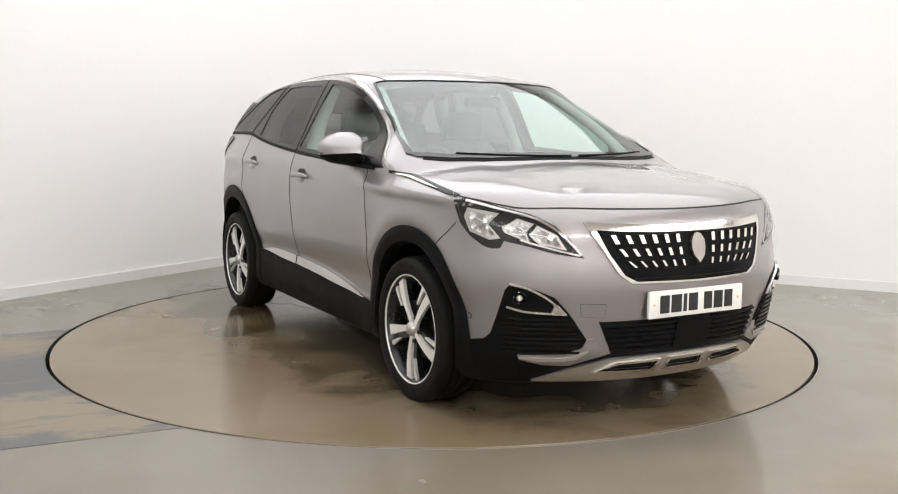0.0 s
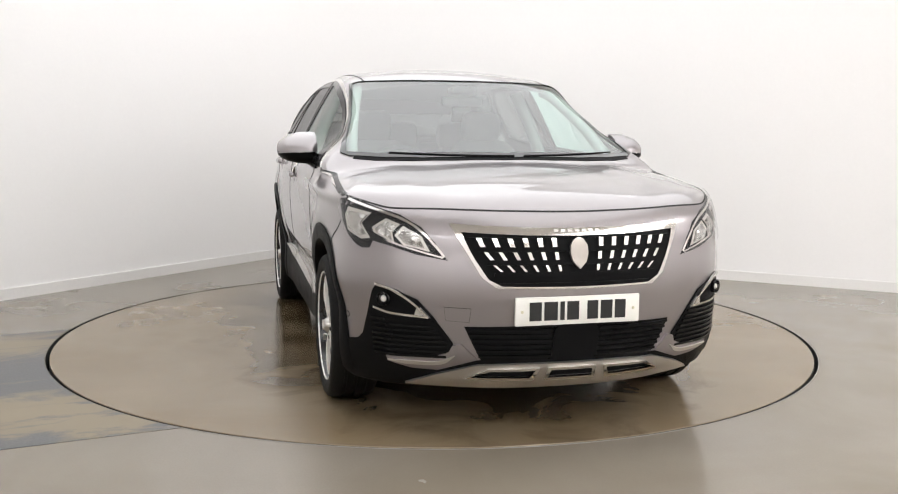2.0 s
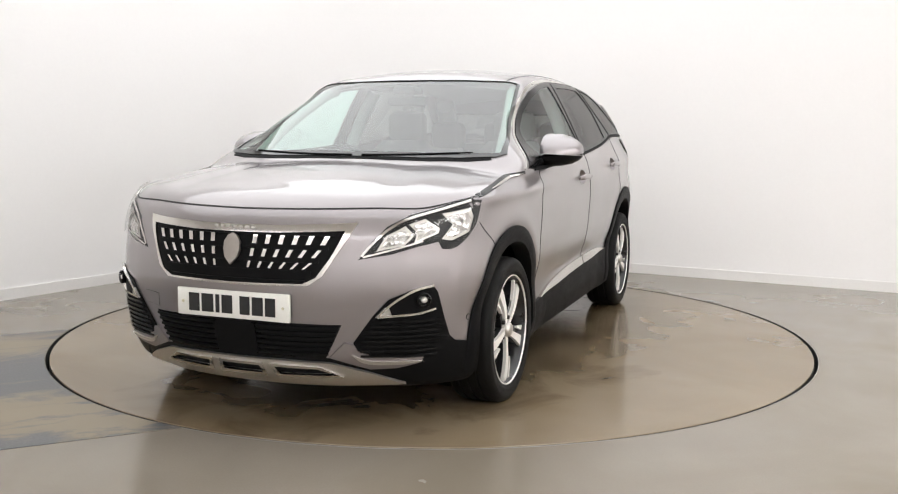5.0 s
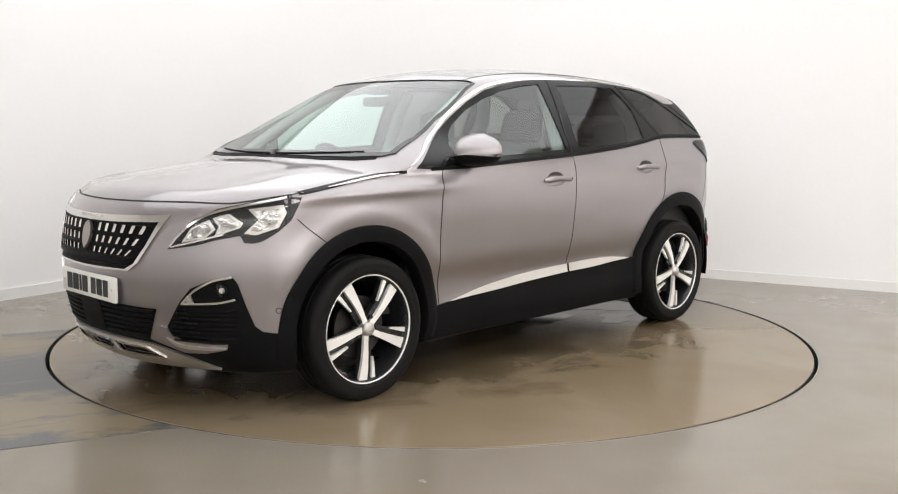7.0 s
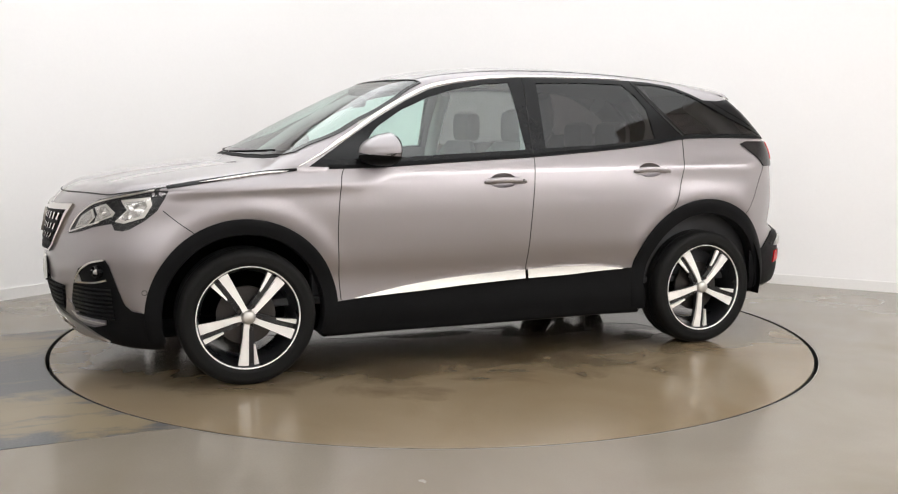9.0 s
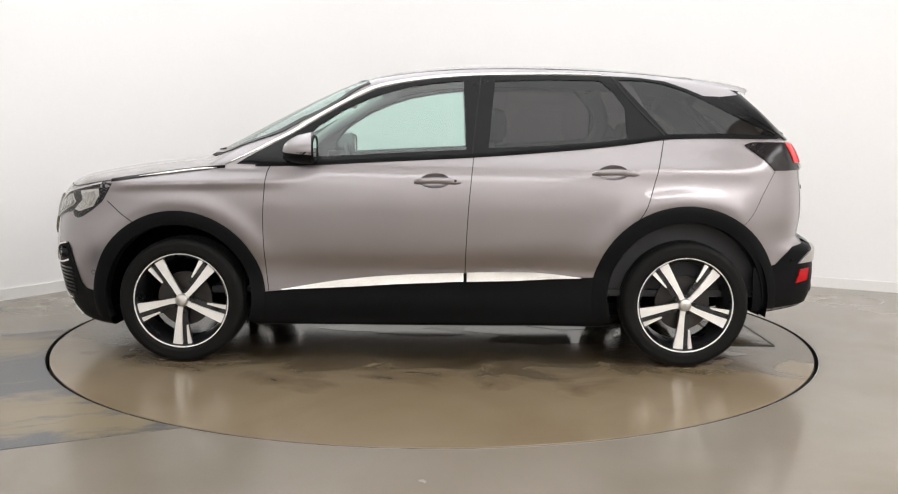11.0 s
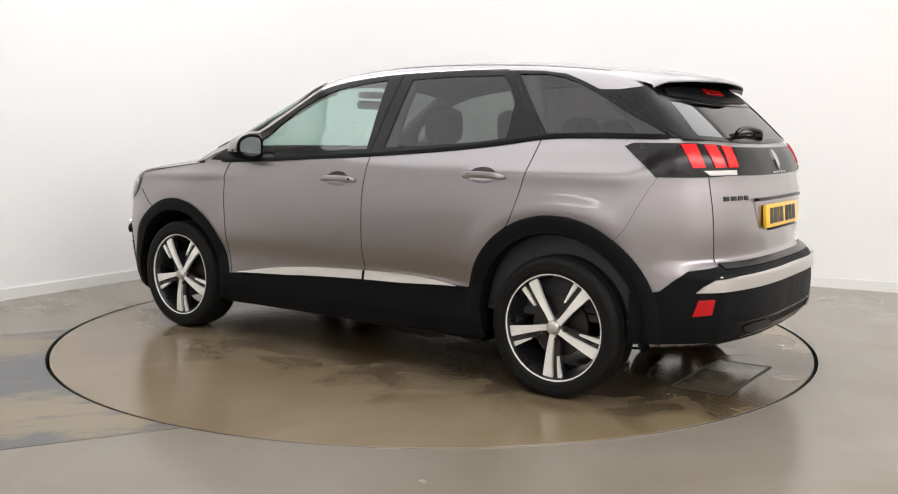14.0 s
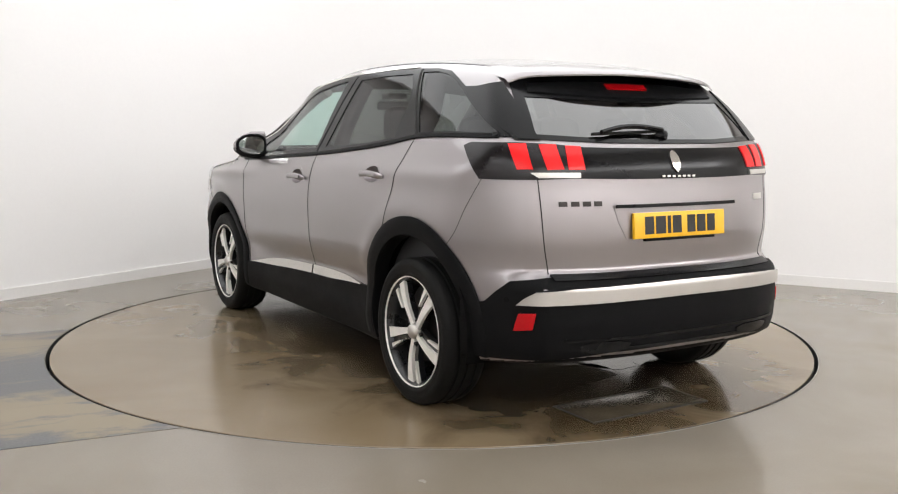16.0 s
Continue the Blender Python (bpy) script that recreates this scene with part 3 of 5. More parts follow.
    for mid, along, mat in ((line[-1] + LEFT_DIR * 5.0 - RIGHT_DIR * 1.0, LEFT_DIR, FRONTLIGHT), ((far[1] + far[2]) / 2 - LEFT_DIR * 1.0, RIGHT_DIR, DIMLIGHT)):
        ceiling_light(pose(mid.x, mid.y, high, 0, 0, lean(along)), 3.8, 0.85, mat, "long white strip light hung below the ceiling")


def build_turntable():
    bm = bmesh.new()
    n, rings = 160, []
    for r, z in ((2.2385, -0.004), (2.2365, 0.0), (1.6, 0.0), (0.8, 0.0)):
        rings.append([bm.verts.new((r * math.cos(2 * math.pi * i / n), r * math.sin(2 * math.pi * i / n), z)) for i in range(n)])
    for a, b in zip(rings, rings[1:]):
        for i in range(n):
            bm.faces.new((a[i], a[(i + 1) % n], b[(i + 1) % n], b[i]))
    bm.faces.new(rings[-1])
    top = new("turntable")
    tagged(top, "round grey-beige turntable set flush in the floor", "turntable")
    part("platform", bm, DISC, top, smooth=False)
    bm = bmesh.new()
    lip = [[bm.verts.new((2.2385 * math.cos(2 * math.pi * i / n), 2.2385 * math.sin(2 * math.pi * i / n), z)) for i in range(n)] for z in (-0.1, -0.004)]
    for i in range(n):
        bm.faces.new((lip[0][i], lip[0][(i + 1) % n], lip[1][(i + 1) % n], lip[1][i]))
    part("edge", bm, PITDARK, top, "dark steel edge", False)
    # service hatch with its dark joint
    bm = bmesh.new()
    box(bm, (-2.0, -0.29, -0.002), (-1.735, 0.375, 0.004), 0.002)
    part("hatch", bm, HATCH, top, "worn steel service hatch")
    for lo, hi in (((-2.012, -0.302, -0.002), (-2.0, 0.387, 0.0045)), ((-1.735, -0.302, -0.002), (-1.723, 0.387, 0.0045)), ((-2.0, 0.375, -0.002), (-1.735, 0.387, 0.0045)), ((-2.0, -0.302, -0.002), (-1.735, -0.29, 0.0045))):
        bm = bmesh.new()
        box(bm, lo, hi)
        part("hatch_joint", bm, HATCHJOINT, top, smooth=False)
    # thin films of water left by the wash
    rnd = random.Random(5)
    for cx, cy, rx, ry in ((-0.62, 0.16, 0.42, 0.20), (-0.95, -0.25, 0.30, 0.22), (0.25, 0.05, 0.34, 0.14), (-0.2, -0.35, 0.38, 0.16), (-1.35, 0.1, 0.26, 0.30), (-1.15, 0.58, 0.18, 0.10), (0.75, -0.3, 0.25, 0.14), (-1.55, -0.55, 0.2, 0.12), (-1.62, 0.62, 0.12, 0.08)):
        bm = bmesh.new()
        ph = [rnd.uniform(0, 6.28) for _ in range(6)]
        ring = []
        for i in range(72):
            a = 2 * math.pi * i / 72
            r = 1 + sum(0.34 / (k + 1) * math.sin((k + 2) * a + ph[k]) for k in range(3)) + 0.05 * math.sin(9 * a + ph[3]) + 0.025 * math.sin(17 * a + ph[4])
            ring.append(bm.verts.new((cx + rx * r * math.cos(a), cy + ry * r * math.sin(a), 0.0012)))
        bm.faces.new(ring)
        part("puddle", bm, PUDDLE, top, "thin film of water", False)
    return top


# ---- car ----
WHEELS = [(1.3375, 1), (1.3375, -1), (-1.3375, 1), (-1.3375, -1)]
TYRE_R, HUB_Z, RIM_R = 0.336, 0.333, 0.253


def spoke_shape(pts, depth, rise=0.0):
    """A flat bar in the wheel's face with bevelled edges; pts are (along, across), rise lifts the rim end."""
    bm = bmesh.new()
    top = [bm.verts.new((u, 0.010 * math.sin(math.pi * min(1, max(0, (u - 0.02) / 0.23))) + rise * u, w)) for u, w in pts]
    low = [bm.verts.new((v.co.x, v.co.y - depth, v.co.z)) for v in top]
    bm.faces.new(top)
    for i in range(len(top)):
        j = (i + 1) % len(top)
        bm.faces.new((top[i], low[i], low[j], top[j]))
    bm.faces.new(low[::-1])
    return bm


def build_wheel(car):
    """One wheel in its own space: axle along y, outer face towards +y."""
    wheel = new("wheel")
    wheel.parent = car
    # tyre with rounded shoulders, rim protector and tread grooves
    bm = bmesh.new()
    prof = [(RIM_R - 0.004, -0.095), (0.275, -0.108), (0.305, -0.109), (0.325, -0.098), (0.334, -0.08)]
    for g in (-0.045, 0.0, 0.045):
        prof += [(0.336, g - 0.008), (0.329, g - 0.006), (0.329, g + 0.006), (0.336, g + 0.008)]
    prof += [(0.334, 0.08), (0.326, 0.098), (0.312, 0.1075), (0.300, 0.1095), (0.292, 0.1075), (0.278, 0.109), (0.268, 0.108), (0.262, 0.104), (RIM_R - 0.004, 0.096)]
    lathe(bm, prof, 72)
    part("tyre", bm, RUBBER, wheel, "black road tyre with tread grooves")
    bm = bmesh.new()
    lathe(bm, [(RIM_R - 0.002, 0.090), (RIM_R + 0.0005, 0.101), (RIM_R - 0.0005, 0.103), (RIM_R - 0.0045, 0.102), (RIM_R - 0.006, 0.097)], 72)
    part("rim_lip", bm, ALLOY, wheel, "machined silver rim edge")
    bm = bmesh.new()
    lathe(bm, [(RIM_R - 0.0075, 0.097), (RIM_R - 0.02, 0.07), (0.222, 0.03), (0.215, -0.09), (RIM_R - 0.004, -0.095)], 60)
    part("rim_barrel", bm, WHEELBLACK, wheel)
    bm = bmesh.new()
    lathe(bm, [(0.001, 0.022), (0.145, 0.022), (0.145, 0.004), (0.001, 0.004)], 48)
    part("brake_disc", bm, DARKSTEEL, wheel, "grey steel brake disc")
    for k in range(5):
        a = 2 * math.pi * k / 5 - math.pi / 2
        turn = Matrix.Rotation(-a, 4, "Y")
        # black structural web behind, broad blade, thin second blade
        web = spoke_shape([(0.03, 0.026), (0.12, 0.030), (0.245, 0.046), (0.245, -0.046), (0.12, -0.028), (0.03, -0.026)][::-1], 0.03)
        web.transform(turn @ Matrix.Translation((0, 0.068, 0)))
        part("spoke_web", web, WHEELBLACK, wheel)
        blade = spoke_shape([(0.028, -0.008), (0.07, -0.001), (0.12, 0.001), (0.18, 0.002), (0.246, 0.002), (0.245, 0.028), (0.240, 0.054), (0.18, 0.0435), (0.12, 0.0335), (0.07, 0.026), (0.028, 0.020)], 0.016)
        blade.transform(turn @ Matrix.Translation((0, 0.083, 0)))
        part("spoke", blade, ALLOY, wheel, "machined silver spoke blade")
        thin = spoke_shape([(0.134, -0.0305), (0.18, -0.0385), (0.242, -0.050), (0.245, -0.026), (0.19, -0.0245), (0.134, -0.0235)], 0.014)
        thin.transform(turn @ Matrix.Translation((0, 0.081, 0)))
        part("spoke_fin", thin, ALLOY, wheel)
        bm = bmesh.new()
        s = turn @ Matrix.Translation((0.057 * math.cos(0.21), 0, -0.057 * math.sin(0.21)))
        lathe(bm, [(0.0005, 0.087), (0.008, 0.087), (0.0095, 0.084), (0.0095, 0.06)], 12, s)
        part("wheel_bolt", bm, DARKSTEEL, wheel)
    bm = bmesh.new()
    lathe(bm, [(0.0005, 0.106), (0.022, 0.105), (0.030, 0.100), (0.034, 0.09), (0.04, 0.06)], 32)
    part("centre_cap", bm, SATIN, wheel, "round silver centre cap")
    return wheel


def inside_poly(u, v, poly):
    poly = np.array(poly)
    c = np.zeros(len(u), bool)
    for (x0, y0), (x1, y1) in zip(poly, np.roll(poly, -1, 0)):
        hit = ((y0 > v) != (y1 > v)) & (u < (x1 - x0) * (v - y0) / (y1 - y0 + 1e-12) + x0)
        c ^= hit
    return c


def split_name(c):
    """The panel to which each piece of the body belongs, by its place."""
    x, a, z = c[:, 0], np.abs(c[:, 1]), c[:, 2]
    name = np.full(len(c), "roof", dtype=object)
    nose = (x > 1.55) & (z < 0.90 + 0.0 * x)
    name[(x > 1.0) & (z < 1.2)] = "bonnet"
    side = a > 0.66
    name[side & (z < 1.09) & (x > 0.885)] = "front_wing"
    name[side & (z < 1.16) & (x <= 0.885) & (x > -0.19)] = "front_door"
    name[side & (z < 1.21) & (x <= -0.19) & (x > -1.19 + 0.25 * np.clip(1.2 - z, 0, 1) * 0.6)] = "rear_door"
    name[(z < 1.25) & (x <= -1.19 + 0.15 * np.clip(1.2 - z, 0, 1))] = "rear_quarter"
    name[(x > 1.62) & (z < 0.93) & ((x > 1.80) | (z < 0.85))] = "front_bumper"
    name[(x < -1.7) & (a < 0.645) & (z > 0.62)] = "tailgate"
    return name


# side glass outlines, (x, z)
FRONT_WINDOW = [(0.72, 1.082), (0.735, 1.155), (0.635, 1.258), (0.488, 1.352), (0.335, 1.420), (0.185, 1.466), (0.0, 1.498), (-0.17, 1.514), (-0.188, 1.135), (0.25, 1.112)]
REAR_WINDOW = [(-0.275, 1.142), (-0.312, 1.511), (-0.60, 1.521), (-0.895, 1.518), (-0.97, 1.45), (-1.022, 1.37), (-1.028, 1.20), (-0.86, 1.178), (-0.6, 1.158)]
QUARTER_WINDOW = [(-0.972, 1.522), (-1.12, 1.518), (-1.235, 1.498), (-1.34, 1.462), (-1.44, 1.416), (-1.60, 1.332), (-1.83, 1.224), (-1.5, 1.230), (-1.228, 1.224)]
DLO = [(1.03, 1.060), (0.945, 1.057), (0.82, 1.058), (0.64, 1.068), (0.25, 1.090), (-0.22, 1.115), (-0.7, 1.152), (-1.0, 1.184), (-1.22, 1.214), (-1.45, 1.221), (-1.68, 1.222), (-1.875, 1.212), (-1.775, 1.30), (-1.675, 1.400), (-1.64, 1.424), (-1.53, 1.430), (-1.443, 1.432), (-1.35, 1.472), (-1.243, 1.510), (-1.1, 1.529), (-0.948, 1.536), (-0.645, 1.540), (-0.233, 1.534), (0.0, 1.516), (0.18, 1.490), (0.32, 1.457), (0.45, 1.397), (0.61, 1.307), (0.77, 1.208), (0.85, 1.163), (0.94, 1.112)]
SCREEN = [(1.300, 0.0), (1.285, 0.2), (1.255, 0.4), (1.20, 0.58), (1.125, 0.735), (1.075, 0.772), (0.929, 0.735), (0.707, 0.670), (0.50, 0.632), (0.352, 0.610), (0.41, 0.45), (0.455, 0.2), (0.468, 0.0)]
SCREEN_WIDE = [(1.300, 0.0), (1.285, 0.2), (1.255, 0.4), (1.20, 0.58), (1.115, 0.745), (0.929, 0.735), (0.707, 0.670), (0.50, 0.632), (0.352, 0.610), (0.41, 0.45), (0.455, 0.2), (0.468, 0.0)]
SCREEN_CLEAR = [(1.258, 0.0), (1.243, 0.2), (1.212, 0.4), (1.168, 0.578), (1.088, 0.742), (0.93, 0.719), (0.705, 0.657), (0.50, 0.621), (0.362, 0.598), (0.420, 0.42), (0.461, 0.2), (0.475, 0.0)]
BACKLIGHT = [(0.0, 1.200), (0.3, 1.201), (0.625, 1.218), (0.575, 1.385), (0.3, 1.378), (0.0, 1.374)]


HANDLES = ((-0.018, 0.978), (-0.945, 1.026))
CUPS = [rounded([(x0 + 0.100, z0 - 0.002), (x0 + 0.055, z0 + 0.040), (x0 - 0.03, z0 + 0.044), (x0 - 0.075, z0 + 0.012), (x0 - 0.062, z0 - 0.024), (x0, z0 - 0.038), (x0 + 0.06, z0 - 0.032)], 2) for x0, z0 in HANDLES]


BADGE = [(0.0, 0.834), (0.026, 0.822), (0.044, 0.796), (0.046, 0.760), (0.034, 0.722), (0.0, 0.690), (-0.034, 0.722), (-0.046, 0.760), (-0.044, 0.796), (-0.026, 0.822)]


def both(half):
    """A half outline (first coordinate along, second across the car) closed on the other side."""
    return half + [(u, -v) for u, v in half[::-1] if abs(v) > 1e-6]


def both_y(half):
    return half + [(-u, v) for u, v in half[::-1] if abs(u) > 1e-6]


def build_shell(car):
    q, quads = shell_grid()
    nrm = normal(q)
    c, cn = q[quads].mean(1), nrm[quads].mean(1)
    keep = np.ones(len(quads), bool)
    for x, s in WHEELS:
        keep &= ~((np.hypot(c[:, 0] - x, c[:, 2] - 0.36) < (0.42 if x > 0 else 0.45)) & (c[:, 1] * s > 0.5) & (c[:, 2] < 0.95))
    sidey = (np.abs(cn[:, 1]) > 0.2) & (c[:, 2] > 1.0)
    for win in (FRONT_WINDOW, REAR_WINDOW, QUARTER_WINDOW):
        grown = np.array(win)
        mid = grown.mean(0)
        keep &= ~(sidey & inside_poly(c[:, 0], c[:, 2], mid + (grown - mid) * 1.01))
    keep &= ~((cn[:, 2] > 0.15) & (c[:, 2] > 1.0) & inside_poly(c[:, 0], c[:, 1], np.array(both([(0.5 * (a + c2), 0.5 * (b + d)) for (a, b), (c2, d) in zip(SCREEN_WIDE, SCREEN_CLEAR)]))))
    keep &= ~((c[:, 0] < -1.5) & (cn[:, 0] < -0.3) & inside_poly(c[:, 1], c[:, 2], np.array(both_y(BACKLIGHT))))
    for cup in CUPS:
        mid = np.array(cup).mean(0)
        keep &= ~((np.abs(c[:, 1]) > 0.7) & inside_poly(c[:, 0], c[:, 2], mid + (np.array(cup) - mid) * [1.06, 1.14]))
    name = split_name(c)
    low = (c[:, 2] < 0.26) & (cn[:, 2] < 0.3) | (cn[:, 2] < -0.55) & (c[:, 2] < 0.5)
    name[low] = "underbody"
    for n in sorted(set(name)):
        for s in ((1, -1) if n in ("front_wing", "front_door", "rear_door", "rear_quarter") else (0,)):
            pick = keep & (name == n) & ((c[:, 1] * s > 0) if s else True)
            f = quads[pick]
            if not len(f):
                continue
            ids, back = np.unique(f, return_inverse=True)
            mesh_part(n, q[ids], back.reshape(f.shape), PLASTIC if n == "underbody" else PAINT, car, "black plastic underside" if n == "underbody" else "", nrm[ids])


def ring_on_side(name, cx, cz, r0, r1, a0, a1, off, mat, car, label):
    """A wheel-arch lip laid on the body side, turned in at its inner edge."""
    n, rows = 44, []
    ang = np.linspace(radians(a0), radians(a1), n)
    for r, o, inn in ((r0, off, 0.07), (r0, off - 0.004, 0.006), (r0 + 0.006, off + 0.002, 0), ((r0 + r1) / 2, off + 0.004, 0), (r1 - 0.008, off + 0.002, 0), (r1, off - 0.003, 0), (r1, -0.008, 0)):
        uv = np.stack([cx + r * np.cos(ang), np.maximum(cz + r * np.sin(ang), 0.235)], 1)
        p = onto(uv, "L")
        p = p + normal(p) * o
        p[:, 1] -= inn
        rows.append(p)
    v = np.concatenate(rows)
    f = [(k * n + i, k * n + i + 1, (k + 1) * n + i + 1, (k + 1) * n + i) for k in range(len(rows) - 1) for i in range(n - 1)]
    for s in (1, -1):
        bm = bmesh.new()
        vs = [bm.verts.new((p[0], p[1] * s, p[2])) for p in v]
        for q in f:
            bm.faces.new([vs[i] for i in q])
        part(name, bm, mat, car, label)


def arch_liner(cx, r, s, car):
    bm = bmesh.new()
    n = 28
    rows = []
    for y in (0.47 * s, 0.86 * s):
        rows.append([bm.verts.new((cx + r * math.cos(radians(-12 + 204 * i / n)), y if y * s < 0.8 else y, 0.36 + r * math.sin(radians(-12 + 204 * i / n)))) for i in range(n + 1)])
    for i in range(n):
        bm.faces.new((rows[0][i], rows[0][i + 1], rows[1][i + 1], rows[1][i]))
    bm.faces.new(rows[0])
    part("arch_liner", bm, FELT, car, "black felt wheel-arch liner")


def build_cladding(car):
    ring_on_side("arch_cladding", 1.352, 0.352, 0.385, 0.463, -18, 200, 0.009, PLASTIC, car, "black grained plastic wheel arch")
    ring_on_side("arch_cladding", -1.335, 0.362, 0.408, 0.497, -14, 196, 0.010, PLASTIC, car, "black grained plastic wheel arch")
    for x, s in WHEELS:
        arch_liner(x, 0.415 if x > 0 else 0.44, s, car)
    sill = [(0.935, 0.382), (0.80, 0.392), (0.62, 0.420), (0.46, 0.447), (0.2, 0.472), (-0.17, 0.490), (-0.42, 0.494), (-0.61, 0.488), (-0.79, 0.472), (-0.90, 0.474), (-0.93, 0.35), (-0.95, 0.232), (-0.4, 0.220), (0.4, 0.216), (0.97, 0.222)]
    patch("sill_cladding", [sill], "L", PLASTIC, car, 0.010, 0.012, "black grained plastic sill cladding", mirror=True)
    up = smooth_line([(0.805, 0.399), (0.63, 0.430), (0.46, 0.455), (0.2, 0.480), (-0.163, 0.497)])
    lo = smooth_line([(-0.163, 0.449), (0.1, 0.437), (0.22, 0.431), (0.46, 0.415), (0.805, 0.396)])
    patch("sill_trim", [up + lo], "L", SATINTRIM, car, 0.020, 0.016, "chrome strip along the door bottom", mirror=True, tilt=0.25, middle=[(-0.785, 0.473), (-0.42, 0.478), (-0.17, 0.473), (0.2, 0.455), (0.46, 0.434), (0.805, 0.397)])
    up = smooth_line([(-0.180, 0.498), (-0.42, 0.503), (-0.61, 0.496), (-0.785, 0.475)])
    lo = smooth_line([(-0.785, 0.472), (-0.62, 0.466), (-0.42, 0.455), (-0.180, 0.449)])
    patch("sill_trim", [up + lo], "L", SATINTRIM, car, 0.020, 0.016, "chrome strip along the door bottom", mirror=True, tilt=0.25, middle=[(-0.785, 0.473), (-0.42, 0.478), (-0.17, 0.473), (0.2, 0.455), (0.46, 0.434), (0.805, 0.397)])


def build_glazing(car):
    shrink = lambda w, k: [tuple(p) for p in np.array(w).mean(0) + (np.array(w) - np.array(w).mean(0)) * k]
    holes = [shrink(w, 0.97) for w in (FRONT_WINDOW, REAR_WINDOW, QUARTER_WINDOW)]
    patch("window_surround", [DLO] + holes, "L", GLOSSBLACK, car, 0.007, 0.014, "gloss black window surround and pillars", 0.04, True)
    for n, w, m, lab in (("front_door_window", FRONT_WINDOW, GLASS, "clear green-tinted door glass"), ("rear_door_window", REAR_WINDOW, TINT, "dark privacy glass"), ("quarter_window", QUARTER_WINDOW, TINT, "dark privacy glass")):
        for o in patch(n, [w], "L", m, car, 0.0035, 0.002, lab, 0.05, True):
            o.visible_shadow = False
    seals = [(n, ribbon(smooth_line(l), wd)) for n, l, wd in (
        ("waist_seal", [(0.93, 1.055), (0.64, 1.064), (0.25, 1.086), (-0.22, 1.112), (-0.7, 1.149), (-1.0, 1.181), (-1.22, 1.211), (-1.45, 1.219), (-1.82, 1.217)], 0.016),)]
    for n, o in seals:
        patch(n, [o], "L", PLASTIC, car, 0.008, 0.008, "", 0.05, True)
    arc = smooth_line([(1.085, 1.058), (0.95, 1.124), (0.86, 1.175), (0.78, 1.219), (0.62, 1.320), (0.46, 1.409), (0.33, 1.469), (0.19, 1.502), (0.0, 1.528), (-0.233, 1.544), (-0.645, 1.550), (-0.90, 1.546)])
    patch("window_arch_trim", [ribbon(arc, 0.015, "L", True)], "L", CHROME, car, 0.006, 0.008, "satin chrome strip over the side windows", 0.05, True)
    # door window dividers
    for l, wd in (([(-0.205, 1.12), (-0.222, 1.3), (-0.25, 1.53)], 0.007), ([(-0.955, 1.532), (-1.06, 1.39), (-1.215, 1.222)], 0.010)):
        patch("pillar_seam", [ribbon(smooth_line(l), wd)], "L", GAP, car, 0.0095, 0.006, "", 0.05, True)
    o = patch("windscreen", [both(SCREEN)], "T", SCREENGLASS, car, 0.001, 0.003, "clear green-tinted windscreen", 0.06)
    o.visible_shadow = False
    inner = SCREEN_CLEAR
    patch("windscreen_border", [both(SCREEN), both(inner)], "T", ENAMEL, car, 0.006, 0.006, "black enamel glass border", 0.02)
    o = patch("rear_window", [both_y(BACKLIGHT)], "B", REARTINT, car, 0.001, 0.003, "dark rear window glass", 0.05)
    o.visible_shadow = False
    outer = [(0.0, 1.19), (0.3, 1.191), (0.665, 1.205), (0.635, 1.32), (0.58, 1.465), (0.3, 1.486), (0.0, 1.495)]
    patch("rear_window_border", [both_y(outer), both_y([(u * 0.985, v + (0.006 if v < 1.3 else -0.004)) for u, v in BACKLIGHT])], "B", GLOSSBLACK, car, 0.004, 0.008, "gloss black panel round the rear glass", 0.05)


